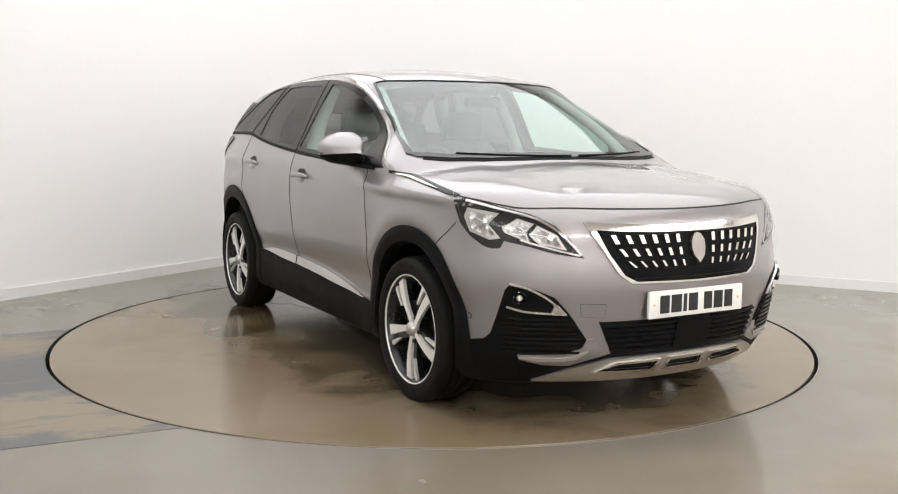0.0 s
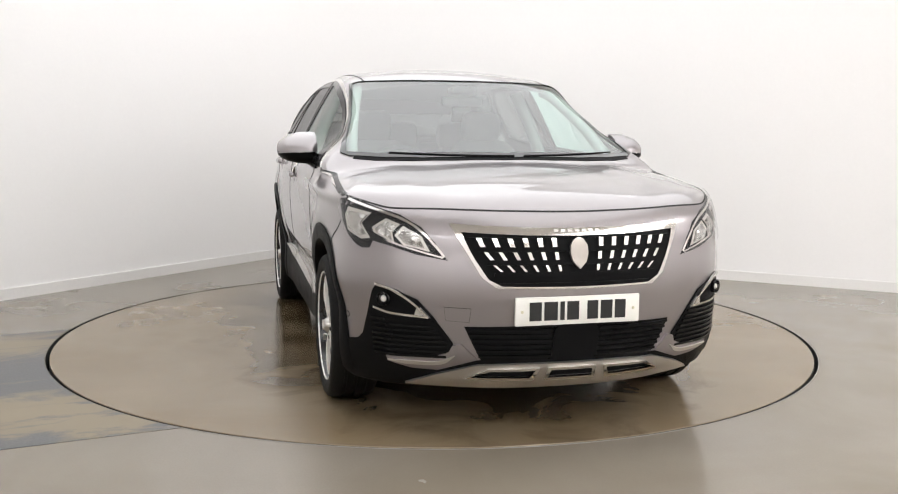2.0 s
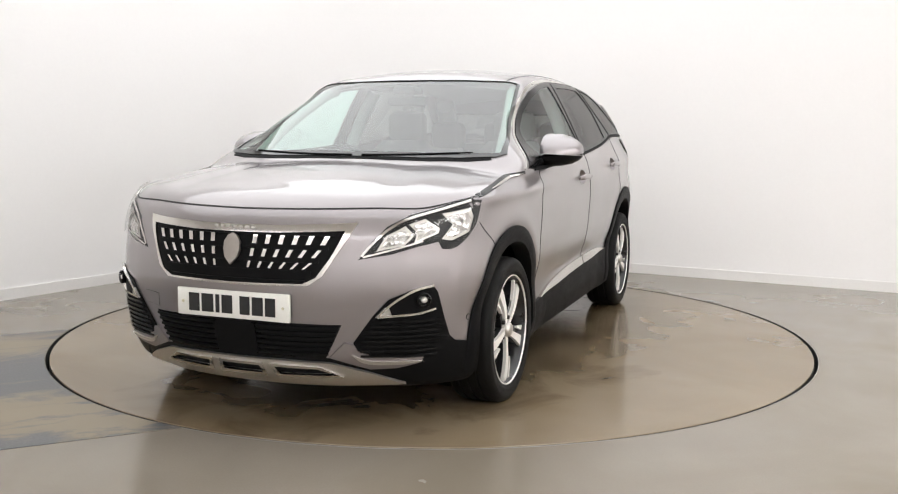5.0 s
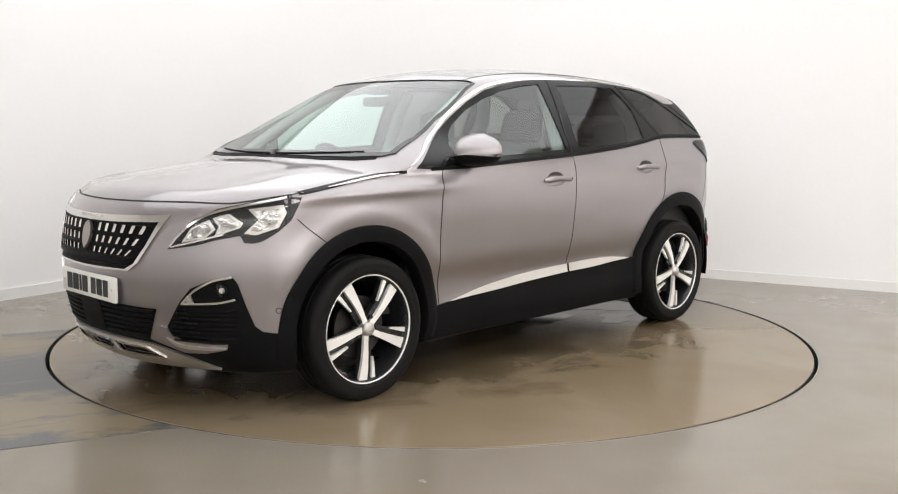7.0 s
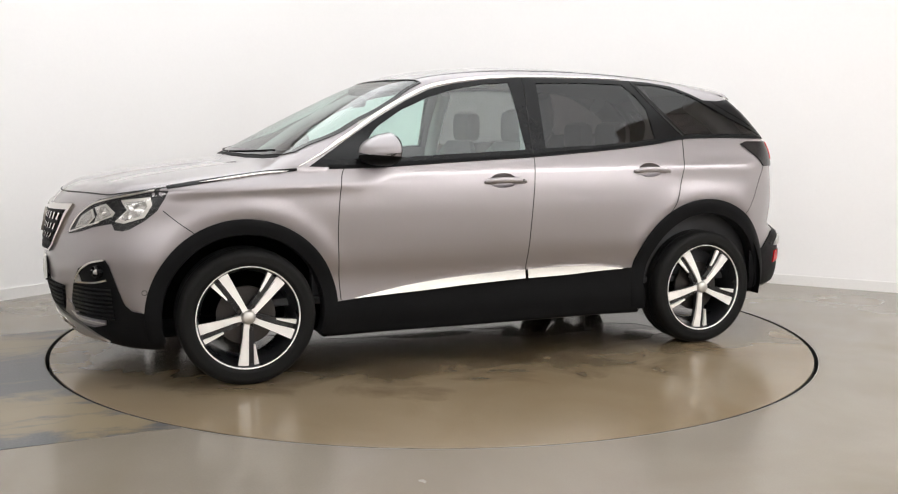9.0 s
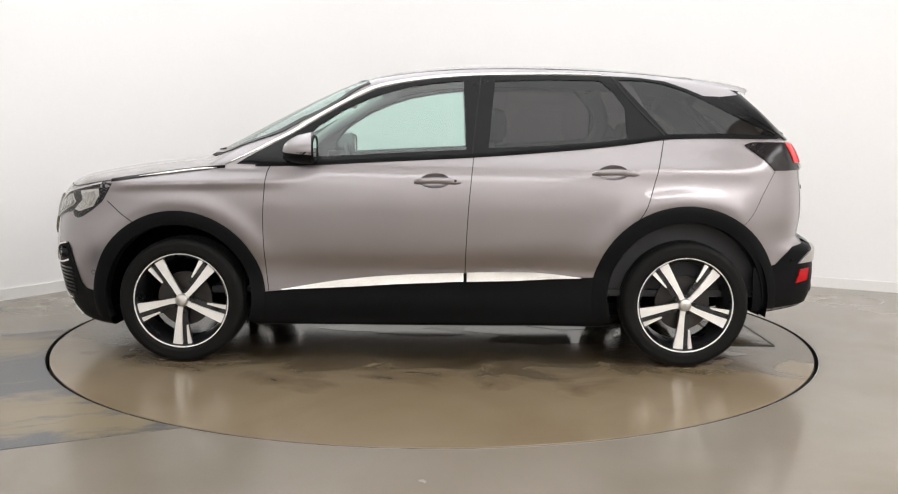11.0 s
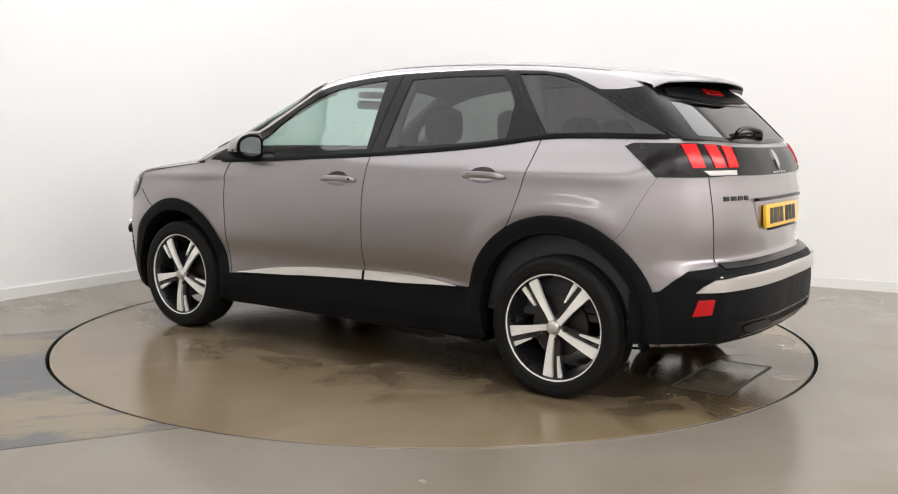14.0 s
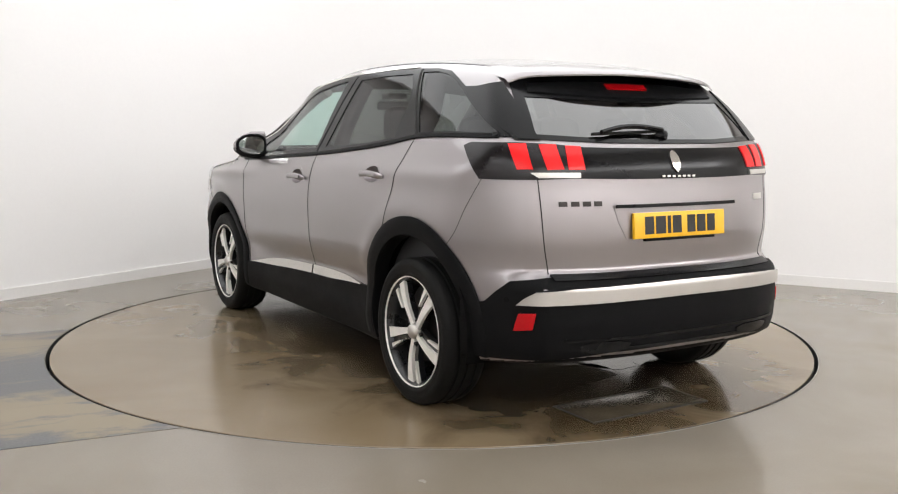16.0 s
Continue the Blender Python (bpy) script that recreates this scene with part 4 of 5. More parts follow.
def build_seams(car):
    L = lambda pts, w=0.0042: patch("shut_line", [ribbon(smooth_line(pts), w)], "L", GAP, car, 0.0015, 0.004, "", 0.05, True)
    L([(0.852, 1.056), (0.872, 1.0), (0.888, 0.85), (0.892, 0.7), (0.884, 0.52), (0.872, 0.39)])
    L([(-0.212, 1.115), (-0.196, 0.95), (-0.184, 0.8), (-0.174, 0.6), (-0.171, 0.45), (-0.171, 0.24)])
    L([(-1.213, 1.21), (-1.185, 1.09), (-1.15, 0.96), (-1.112, 0.84), (-1.06, 0.76)])
    L([(1.72, 0.86), (1.65, 0.80), (1.57, 0.742)])
    L([(-1.80, 1.045), (-1.735, 0.93), (-1.68, 0.82), (-1.62, 0.75)], 0.0018)
    w = lambda pts, way, wd=0.0045: patch("shut_line", [ribbon(smooth_line(flat(way, pts)), wd, way)], way, GAP, car, 0.0015, 0.004, "", 0.05, False)
    w([(1.70, 0.826, 0.966), (1.80, 0.785, 0.952), (1.88, 0.742, 0.938), (1.95, 0.690, 0.928), (2.04, 0.55, 0.929), (2.10, 0.362, 0.926), (2.14, 0.18, 0.923), (2.154, 0, 0.921), (2.14, -0.18, 0.923), (2.10, -0.362, 0.926), (2.04, -0.55, 0.929), (1.95, -0.690, 0.928), (1.88, -0.742, 0.938), (1.80, -0.785, 0.952), (1.70, -0.826, 0.966)], ">", 0.005)
    for s in (1, -1):
        w([(-1.968, s * 0.655, 1.045), (-1.987, s * 0.648, 0.917), (-2.0, s * 0.640, 0.78), (-2.019, s * 0.632, 0.665)], "<")
    # wing slot: dark groove with a chrome blade, from headlamp to mirror
    slot = smooth_line([(1.70, 0.967), (1.55, 0.990), (1.35, 1.018), (1.18, 1.038), (1.09, 1.046)])
    patch("wing_slot", [ribbon(slot, 0.014)], "L", GLOSSBLACK, car, 0.003, 0.006, "black groove with chrome blade", 0.04, True)
    blade = smooth_line([(1.55, 0.986), (1.35, 1.013), (1.2, 1.031), (1.13, 1.038)])
    patch("wing_blade", [ribbon(blade, 0.006, "L", True)], "L", CHROME, car, 0.008, 0.006, "", 0.04, True)
    # roof joints
    for s in (1, -1):
        patch("roof_joint", [ribbon(smooth_line([(0.36, s * 0.535), (0.0, s * 0.545), (-0.7, s * 0.545), (-1.2, s * 0.535), (-1.44, s * 0.52)]), 0.010)], "T", GAP, car, 0.001, 0.003, "", 0.06)
    patch("tow_cover_joint", [flat(">", [(2.13, -0.3988, 0.5463), (2.10, -0.5012, 0.5493), (2.11, -0.5012, 0.4937), (2.13, -0.4088, 0.4887)])], ">", GAP, car, 0.001, 0.003, "", 0.05)
    patch("tow_cover", [flat(">", [(2.13, -0.40, 0.545), (2.10, -0.50, 0.548), (2.11, -0.50, 0.495), (2.13, -0.41, 0.49)])], ">", PAINT, car, 0.002, 0.004, "", 0.05)
    for r, m, o in ((0.013, GAP, 0.0015), (0.010, PAINT, 0.003)):
        patch("parking_sensor", [[(1.812 + r * math.cos(a), 0.477 + r * math.sin(a)) for a in (2 * math.pi * i / 16 for i in range(16))]], "L", m, car, o, 0.003, "", 0.05, True)


def build_front(car):
    P = lambda name, pts, mat, off, th, lab="", mir=False, way=">", soft=0, holes=(): patch(name, [rounded(flat(way, pts), soft) if soft else flat(way, pts)] + [rounded(flat(way, h), soft) if soft else flat(way, h) for h in holes], way, mat, car, off, th, lab, 0.03, mir)
    mirror = lambda half: half + [(x, -y, z) for x, y, z in half[::-1] if abs(y) > 1e-6]
    # grille: dark mesh, chrome surround, cross bars and rows of chrome dashes
    inner = [(2.213, 0, 0.829), (2.20, 0.2, 0.831), (2.126, 0.447, 0.841), (2.16, 0.40, 0.74), (2.191, 0.352, 0.663), (2.215, 0.305, 0.638), (2.243, 0, 0.634)]
    outer = [(2.203, 0, 0.856), (2.19, 0.2, 0.859), (2.14, 0.38, 0.866), (2.091, 0.486, 0.872), (2.14, 0.426, 0.765), (2.182, 0.376, 0.670), (2.207, 0.325, 0.631), (2.245, 0, 0.625)]
    P("grille", mirror(inner), PLASTIC, 0.002, 0.004, "black grille with rows of chrome dashes")
    P("grille_surround", mirror(outer), CHROME, 0.012, 0.02, "chrome grille frame", holes=(mirror(inner),))
    for z in (0.829, 0.776, 0.725, 0.682, 0.645):
        wd = np.interp(z, [0.64, 0.84], [0.31, 0.435])
        line = [(y, z) for y in np.linspace(-wd, wd, 25)]
        patch("grille_bar", [ribbon(line, 0.012, "F")], "F", PLASTIC, car, 0.010, 0.012, "", 0.06)
    for row, (z0, z1, first, gap, lean, wd) in enumerate(((0.788, 0.821, 0.098, 0.0565, 0.004, 0.019), (0.738, 0.768, 0.090, 0.0525, 0.006, 0.015), (0.694, 0.718, 0.080, 0.048, 0.0075, 0.011))):
        for s in (1, -1):
            for i in range(6):
                y = first + gap * i
                d = lean * (0.3 + i * 0.3)
                quad = [(s * (y + d - wd / 2), z1), (s * (y + d + wd / 2), z1), (s * (y - d + wd / 2), z0), (s * (y - d - wd / 2), z0)]
                patch("grille_dash", [quad], "F", CHROME, car, 0.011, 0.010, "", 0.06)
    patch("front_badge", [[(u * 0.8, 0.762 + (v - 0.762) * 0.85) for u, v in BADGE]], "F", BADGEMETAL, car, 0.020, 0.014, "plain chrome badge", 0.03)
    for i in range(7):
        patch("bonnet_mark", [[(-0.098 + 0.029 * i, 0.852), (-0.080 + 0.029 * i, 0.852), (-0.080 + 0.029 * i, 0.842), (-0.098 + 0.029 * i, 0.842)]], "F", SATIN, car, 0.0145, 0.004, "", 0.05)
    # number plate
    bm = bmesh.new()
    box(bm, (2.236, -0.262, 0.483), (2.252, 0.262, 0.595), 0.003)
    plate = part("number_plate", bm, PLATEW, car, "white plate with black bars for characters")
    plate_bars(plate, 2.2525, 0.539, 1)
    for y in (-0.235, 0.235):
        bm = bmesh.new()
        lathe(bm, [(0.0005, 0.0035), (0.005, 0.003), (0.0065, 0.0)], 12, Matrix.Translation((2.2515, y, 0.539)) @ Matrix.Rotation(radians(-90), 4, "Z"))
        part("plate_screw", bm, PLATESCREW, plate, "pale plastic screw cap")
    bm = bmesh.new()
    box(bm, (2.232, -0.25, 0.474), (2.245, 0.25, 0.485), 0.002)
    part("plate_holder", bm, PLASTIC, car)
    # lower grille with slats and sensor block
    low = [(2.246, 0.0, 0.480), (2.245, 0.107, 0.480), (2.163, 0.445, 0.472), (2.163, 0.41, 0.40), (2.159, 0.372, 0.330), (2.217, 0.0, 0.336)]
    P("lower_grille", mirror(low), GLOSSBLACK, 0.003, 0.006, "black lower grille with slats")
    for i, z in enumerate((0.352, 0.374, 0.396, 0.418, 0.440, 0.462)):
        wd = np.interp(z, [0.33, 0.475], [0.37, 0.435])
        for s in (1, -1):
            patch("grille_slat", [ribbon([(s * y, z) for y in np.linspace(0.098, wd, 9)], 0.010, "F")], "F", PLASTIC, car, 0.012, 0.010, "", 0.08)
    patch("radar_cover", [rounded([(-0.095, 0.338), (0.095, 0.338), (0.095, 0.478), (-0.095, 0.478)], 2, 0.1)], "F", PLASTIC, car, 0.014, 0.012, "black sensor cover", 0.06)
    # skid plate
    skid = [(2.21, 0, 0.322), (2.20, 0.2, 0.322), (2.152, 0.385, 0.315), (2.06, 0.53, 0.268), (1.97, 0.645, 0.216), (2.03, 0.5, 0.213), (2.08, 0.36, 0.212), (2.13, 0.0, 0.212)]
    hole_mid = [(2.2, -0.095, 0.300), (2.2, 0.095, 0.300), (2.2, 0.105, 0.258), (2.2, -0.105, 0.258)]
    hole_side = [(2.18, 0.145, 0.300), (2.13, 0.33, 0.296), (2.10, 0.41, 0.262), (2.17, 0.165, 0.258)]
    other = [(x, -y, z) for x, y, z in hole_side]
    P("skid_plate", mirror(skid), SATIN, 0.014, 0.016, "satin silver skid plate with three openings", holes=(hole_mid, hole_side, other))
    P("lower_lip", mirror([(2.2, 0, 0.338), (2.16, 0.372, 0.332), (2.10, 0.47, 0.318), (2.0, 0.60, 0.292), (1.9, 0.72, 0.27), (1.86, 0.80, 0.25), (1.87, 0.80, 0.205), (2.0, 0.62, 0.2), (2.13, 0.0, 0.2)]), PLASTIC, 0.003, 0.008, "black plastic lower bumper")
    for hole in (hole_mid, hole_side, other):
        mid = np.array(hole).mean(0)
        P("opening_rim", [tuple(mid + (np.array(p) - mid) * [1, 1.09, 1.34]) for p in hole], CHROME, 0.020, 0.010, "bright rim of the opening", holes=([tuple(mid + (np.array(p) - mid) * [1, 0.93, 0.80]) for p in hole],))
    P("bumper_blade", [(2.150, 0.452, 0.40), (2.135, 0.487, 0.392), (2.12, 0.497, 0.365), (2.08, 0.535, 0.347), (2.02, 0.62, 0.338), (1.965, 0.705, 0.336), (1.968, 0.70, 0.314), (2.02, 0.62, 0.292), (2.075, 0.53, 0.288), (2.12, 0.44, 0.318), (2.15, 0.385, 0.338)], PAINT, 0.012, 0.014, "painted blade under the intake", True)
    # fog lamp corner: black pocket, slats, chrome bracket, lamp
    pocket = [(2.115, 0.562, 0.511), (2.088, 0.615, 0.576), (2.036, 0.693, 0.614), (1.974, 0.751, 0.630), (1.955, 0.765, 0.600), (1.93, 0.785, 0.50), (1.900, 0.800, 0.415), (1.868, 0.812, 0.388), (1.78, 0.83, 0.375), (1.72, 0.84, 0.375), (1.73, 0.84, 0.215), (1.85, 0.80, 0.205), (1.97, 0.66, 0.215), (2.02, 0.60, 0.275), (2.075, 0.52, 0.312), (2.125, 0.478, 0.345), (2.135, 0.485, 0.40)]
    P("bumper_corner", pocket, PLASTIC, 0.006, 0.010, "black plastic bumper corner with air intake", True)
    for i in range(8):
        z = 0.345 + i * 0.0205
        y0 = np.interp(z, [0.34, 0.40, 0.51], [0.505, 0.50, 0.568])
        line = flat(">", [(np.interp(t, [0, 1], [2.12, 1.955]), np.interp(t, [0, 1], [y0 + 0.005, 0.775]), z) for t in np.linspace(0, 1, 9)])
        patch("intake_slat", [ribbon(line, 0.010, ">")], ">", GLOSSBLACK, car, 0.013, 0.010, "", 0.08, True)
    lip = [(2.132, 0.475, 0.352), (2.08, 0.52, 0.322), (2.02, 0.62, 0.318), (1.97, 0.70, 0.322)]
    patch("intake_lip", [ribbon(smooth_line(flat(">", lip)), 0.014, ">", True)], ">", SATIN, car, 0.018, 0.012, "silver lip under the intake", 0.05, True)
    arm = smooth_line(flat(">", [(1.972, 0.752, 0.628), (2.03, 0.70, 0.612), (2.071, 0.642, 0.575), (2.095, 0.60, 0.535), (2.103, 0.582, 0.514)]))
    patch("fog_bracket", [ribbon(arm, 0.009, ">")], ">", CHROME, car, 0.016, 0.012, "chrome fog lamp bracket", 0.04, True)
    arm = smooth_line(flat(">", [(2.106, 0.574, 0.509), (2.06, 0.65, 0.514), (2.01, 0.71, 0.520), (1.965, 0.76, 0.535)]))
    patch("fog_bracket", [ribbon(arm, 0.009, ">")], ">", CHROME, car, 0.016, 0.012, "chrome fog lamp bracket", 0.04, True)
    tip = flat(">", [(2.108, 0.568, 0.506), (2.09, 0.60, 0.546), (2.085, 0.615, 0.545), (2.08, 0.625, 0.516)])
    patch("fog_bracket", [tip], ">", SATIN, car, 0.014, 0.012, "", 0.05, True)
    for s in (1, -1):
        m = pose(2.011, 0.734 * s, 0.572) @ Matrix.Rotation(radians(-58 if s > 0 else -122), 4, "Z")
        bm = bmesh.new()
        lathe(bm, [(0.030, -0.012), (0.030, 0.016), (0.026, 0.019), (0.024, 0.006), (0.012, -0.004), (0.0005, -0.006)], 24, m)
        lamp = part("fog_lamp", bm, GLOSSBLACK, car, "round fog lamp in a black ring")
        bm = bmesh.new()
        lathe(bm, [(0.026, 0.017), (0.015, 0.021), (0.0005, 0.022)], 24, m)
        part("lens", bm, LENS, lamp)
        bm = bmesh.new()
        lathe(bm, [(0.013, 0.006), (0.008, 0.0165), (0.0005, 0.018)], 20, m)
        part("reflector", bm, ALLOY, lamp, "bright lamp reflector")
    # headlamps
    head = [(2.12, 0.497, 0.732), (2.105, 0.530, 0.770), (2.098, 0.546, 0.800), (2.053, 0.593, 0.860), (1.986, 0.667, 0.905), (1.851, 0.771, 0.941), (1.75, 0.81, 0.960), (1.665, 0.835, 0.976), (1.70, 0.84, 0.915), (1.739, 0.845, 0.857), (1.80, 0.833, 0.809), (1.86, 0.812, 0.774), (1.895, 0.796, 0.764), (1.928, 0.776, 0.768), (1.940, 0.765, 0.797), (2.009, 0.701, 0.780), (2.07, 0.616, 0.752)]
    P("headlamp", head, HEADHOUSE, 0.001, 0.010, "headlamp with dark housing and chrome reflectors", True)
    drl = smooth_line(flat(">", [(2.110, 0.508, 0.745), (2.095, 0.545, 0.790), (2.050, 0.596, 0.848), (1.986, 0.667, 0.892), (1.851, 0.771, 0.929), (1.74, 0.815, 0.951)]))
    patch("running_light", [ribbon(drl, 0.009, ">")], ">", CHROME, car, 0.006, 0.005, "bright strip along the headlamp", 0.04, True)
    drl = smooth_line(flat(">", [(2.108, 0.512, 0.742), (2.07, 0.612, 0.768), (2.02, 0.69, 0.792), (1.99, 0.72, 0.803)]))
    patch("running_light", [ribbon(drl, 0.007, ">")], ">", CHROME, car, 0.006, 0.005, "", 0.04, True)
    for pts in ([(1.895, 0.760, 0.906), (1.766, 0.831, 0.924), (1.757, 0.84, 0.889), (1.794, 0.834, 0.828), (1.887, 0.798, 0.798), (1.927, 0.771, 0.806), (1.87, 0.796, 0.862)], [(2.008, 0.666, 0.868), (1.959, 0.715, 0.888), (1.921, 0.763, 0.850), (1.934, 0.761, 0.830), (1.98, 0.725, 0.811), (2.016, 0.69, 0.792), (1.999, 0.698, 0.836)], [(2.069, 0.594, 0.824), (2.017, 0.658, 0.862), (2.008, 0.691, 0.824), (2.038, 0.66, 0.786), (2.095, 0.563, 0.763)]):
        c3 = np.array(pts).mean(0)
        P("reflector", [tuple(c3 + (np.array(p) - c3) * 0.98) for p in pts], SATIN, 0.003, 0.005, "chrome reflector bowl", True)
        P("reflector_bowl", [tuple(c3 + (np.array(p) - c3) * 0.74) for p in pts], LAMPGLASS, 0.0065, 0.004, "", True)
    P("headlamp_lens", head, LENS, 0.014, 0.002, "clear headlamp cover", True)


def plate_bars(plate, x, z, s, base=None):
    """Seven plain bars in place of the characters; s: +1 faces forward."""
    y = -0.205
    for i, w in enumerate((0.050, 0.056, 0.018, 0.050, 0.046, 0.050, 0.046)):
        if i == 4:
            y += 0.024
        bm = bmesh.new()
        lo, hi = y, y + w
        if s < 0:
            lo, hi = -hi, -lo
        box(bm, (min(0, s * 0.0016), lo, -0.037), (max(0, s * 0.0016), hi, 0.037))
        o = part("character_bar", bm, INK, plate, smooth=False)
        o.matrix_basis = (base or Matrix.Translation((x, 0, z)))
        y += w + 0.011


def build_rear(car):
    P = lambda name, pts, mat, off, th, lab="", mir=False, way="<", soft=0, holes=(): patch(name, [rounded(flat(way, pts), soft) if soft else flat(way, pts)] + [flat(way, h) for h in holes], way, mat, car, off, th, lab, 0.03, mir)
    mirror = lambda half: half + [(x, -y, z) for x, y, z in half[::-1] if abs(y) > 1e-6]
    # black lower bumper from arch to arch
    low = [(-2.12, 0, 0.655), (-2.09, 0.4, 0.655), (-2.02, 0.64, 0.650), (-1.93, 0.755, 0.636), (-1.885, 0.79, 0.595), (-1.835, 0.82, 0.545), (-1.75, 0.84, 0.532), (-1.70, 0.845, 0.53), (-1.70, 0.845, 0.302), (-1.90, 0.80, 0.312), (-2.05, 0.62, 0.328), (-2.13, 0.4, 0.345), (-2.16, 0.0, 0.35)]
    P("rear_bumper", mirror(low), PLASTIC, 0.006, 0.012, "black grained plastic rear bumper")
    strip = [(-2.13, 0, 0.616), (-2.11, 0.3, 0.614), (-2.07, 0.55, 0.610), (-2.02, 0.685, 0.602), (-2.0, 0.73, 0.575), (-1.985, 0.762, 0.545), (-2.06, 0.65, 0.550), (-2.11, 0.5, 0.554), (-2.15, 0.3, 0.558), (-2.17, 0, 0.560)]
    P("bumper_trim", mirror(strip), SATIN, 0.016, 0.016, "satin chrome strip across the rear bumper")
    ledge = [(y, 0.648) for y in np.linspace(-0.62, 0.62, 25)]
    patch("bumper_step", [ribbon(ledge, 0.022, "B")], "B", GLOSSBLACK, car, 0.012, 0.012, "black bumper step", 0.06)
    for zz, hw in ((0.405, 0.60), (0.362, 0.45)):
        patch("bumper_groove", [ribbon([(y, zz) for y in np.linspace(-hw, hw, 25)], 0.012, "B")], "B", GLOSSBLACK, car, 0.010, 0.006, "", 0.06)
    for s in (1, -1):
        patch("diffuser_fin", [rounded([(s * 0.30, 0.395), (s * 0.55, 0.395), (s * 0.52, 0.352), (s * 0.33, 0.352)], 1)], "B", GLOSSBLACK, car, 0.014, 0.012, "", 0.06)
    P("rear_reflector", [(-1.990, 0.752, 0.512), (-2.044, 0.704, 0.518), (-2.034, 0.712, 0.452), (-1.972, 0.766, 0.440)], RED, 0.014, 0.012, "red rear reflector", True)
    P("parking_sensor", [(-1.925, 0.78, 0.572), (-1.94, 0.765, 0.572), (-1.94, 0.765, 0.553), (-1.925, 0.78, 0.553)], GLOSSBLACK, 0.010, 0.006, "", True, soft=1)
    P("rear_pillar_panel", [(-1.50, 0.668, 1.424), (-1.64, 0.60, 1.442), (-1.71, 0.60, 1.38), (-1.93, 0.62, 1.202), (-1.87, 0.70, 1.204), (-1.80, 0.715, 1.245), (-1.68, 0.70, 1.32)], GLOSSBLACK, 0.0090, 0.008, "gloss black rear pillar panel", True)
    # black band with lamps
    band = [(-1.99, 0.0, 1.168), (-1.985, 0.3, 1.170), (-1.975, 0.50, 1.174), (-2.02, 0.50, 1.05), (-2.05, 0.3, 1.046), (-2.075, 0.0, 1.044)]
    P("tailgate_band", mirror(band), GLOSSBLACK, 0.005, 0.010, "gloss black band between the tail lamps")
    lamp = [(-1.640, 0.800, 1.176), (-1.68, 0.788, 1.190), (-1.887, 0.70, 1.190), (-1.95, 0.58, 1.184), (-1.986, 0.482, 1.174), (-2.034, 0.470, 1.052), (-1.968, 0.65, 1.045), (-1.86, 0.77, 1.044), (-1.789, 0.812, 1.044), (-1.74, 0.812, 1.09)]
    P("tail_lamp", lamp, DARKLENS, 0.007, 0.014, "smoked tail lamp with three red claws", True)
    for i, (a, b, c, d) in enumerate((((-1.869, 0.735, 1.184), (-1.912, 0.678, 1.184), (-1.957, 0.672, 1.085), (-1.919, 0.722, 1.084)), ((-1.937, 0.634, 1.180), (-1.962, 0.567, 1.180), (-2.008, 0.556, 1.085), (-1.982, 0.620, 1.083)), ((-1.977, 0.531, 1.176), (-1.995, 0.466, 1.173), (-2.033, 0.470, 1.084), (-2.013, 0.538, 1.084)))):
        P("lamp_claw", [a, b, c, d], REDLAMP, 0.011, 0.006, "red claw-shaped light", True)
    P("reversing_light", [(-1.935, 0.665, 1.072), (-2.02, 0.485, 1.072), (-2.03, 0.49, 1.052), (-1.955, 0.64, 1.052)], SATIN, 0.011, 0.006, "clear reversing light", True)
    # plate recess, plate and lip
    recess = [(-0.345, 0.932), (0.345, 0.932), (0.325, 0.87), (0.275, 0.786), (-0.275, 0.786), (-0.325, 0.87)]
    patch("plate_recess", [rounded(recess, 1, 0.12)], "B", PAINT, car, 0.002, 0.004, "recess for the number plate", 0.05)
    patch("recess_lip", [ribbon([(y, 0.934) for y in np.linspace(-0.335, 0.335, 15)], 0.014, "B")], "B", GLOSSBLACK, car, 0.022, 0.022, "", 0.06)
    tilt = Matrix.Translation((-2.100, 0, 0.853)) @ Matrix.Rotation(radians(5), 4, "Y")
    bm = bmesh.new()
    box(bm, (-0.010, -0.262, -0.054), (0.006, 0.262, 0.054), 0.003)
    plate = part("number_plate", bm, PLATEY, car, "yellow plate with black bars for characters")
    plate.matrix_basis = tilt
    plate_bars(plate, 0, 0, -1, Matrix.Translation((-0.0105, 0, 0)))
    bm = bmesh.new()
    box(bm, (-0.010, -0.20, -0.066), (0.01, 0.20, -0.055), 0.002)
    part("plate_holder", bm, PLASTIC, car).matrix_basis = tilt
    # badge and marks as plain shapes
    patch("rear_badge", [[(-u * 0.55, 1.112 + (v - 0.762) * 0.62) for u, v in BADGE]], "B", CHROME, car, 0.012, 0.008, "plain chrome badge", 0.03)
    for i in range(7):
        y = 0.088 - 0.029 * i
        patch("maker_mark", [[(y, 1.058), (y - 0.017, 1.058), (y - 0.017, 1.050), (y, 1.050)]], "B", CHROME, car, 0.009, 0.004, "", 0.05)
    for i in range(4):
        y = 0.585 - 0.050 * i
        patch("model_mark", [[(y, 0.958), (y - 0.034, 0.958), (y - 0.034, 0.938), (y, 0.938)]], "B", DARKSTEEL, car, 0.004, 0.004, "", 0.05)
    patch("trim_mark", [[(-0.52, 0.965), (-0.60, 0.965), (-0.60, 0.938), (-0.52, 0.938)]], "B", SATIN, car, 0.004, 0.004, "", 0.05)
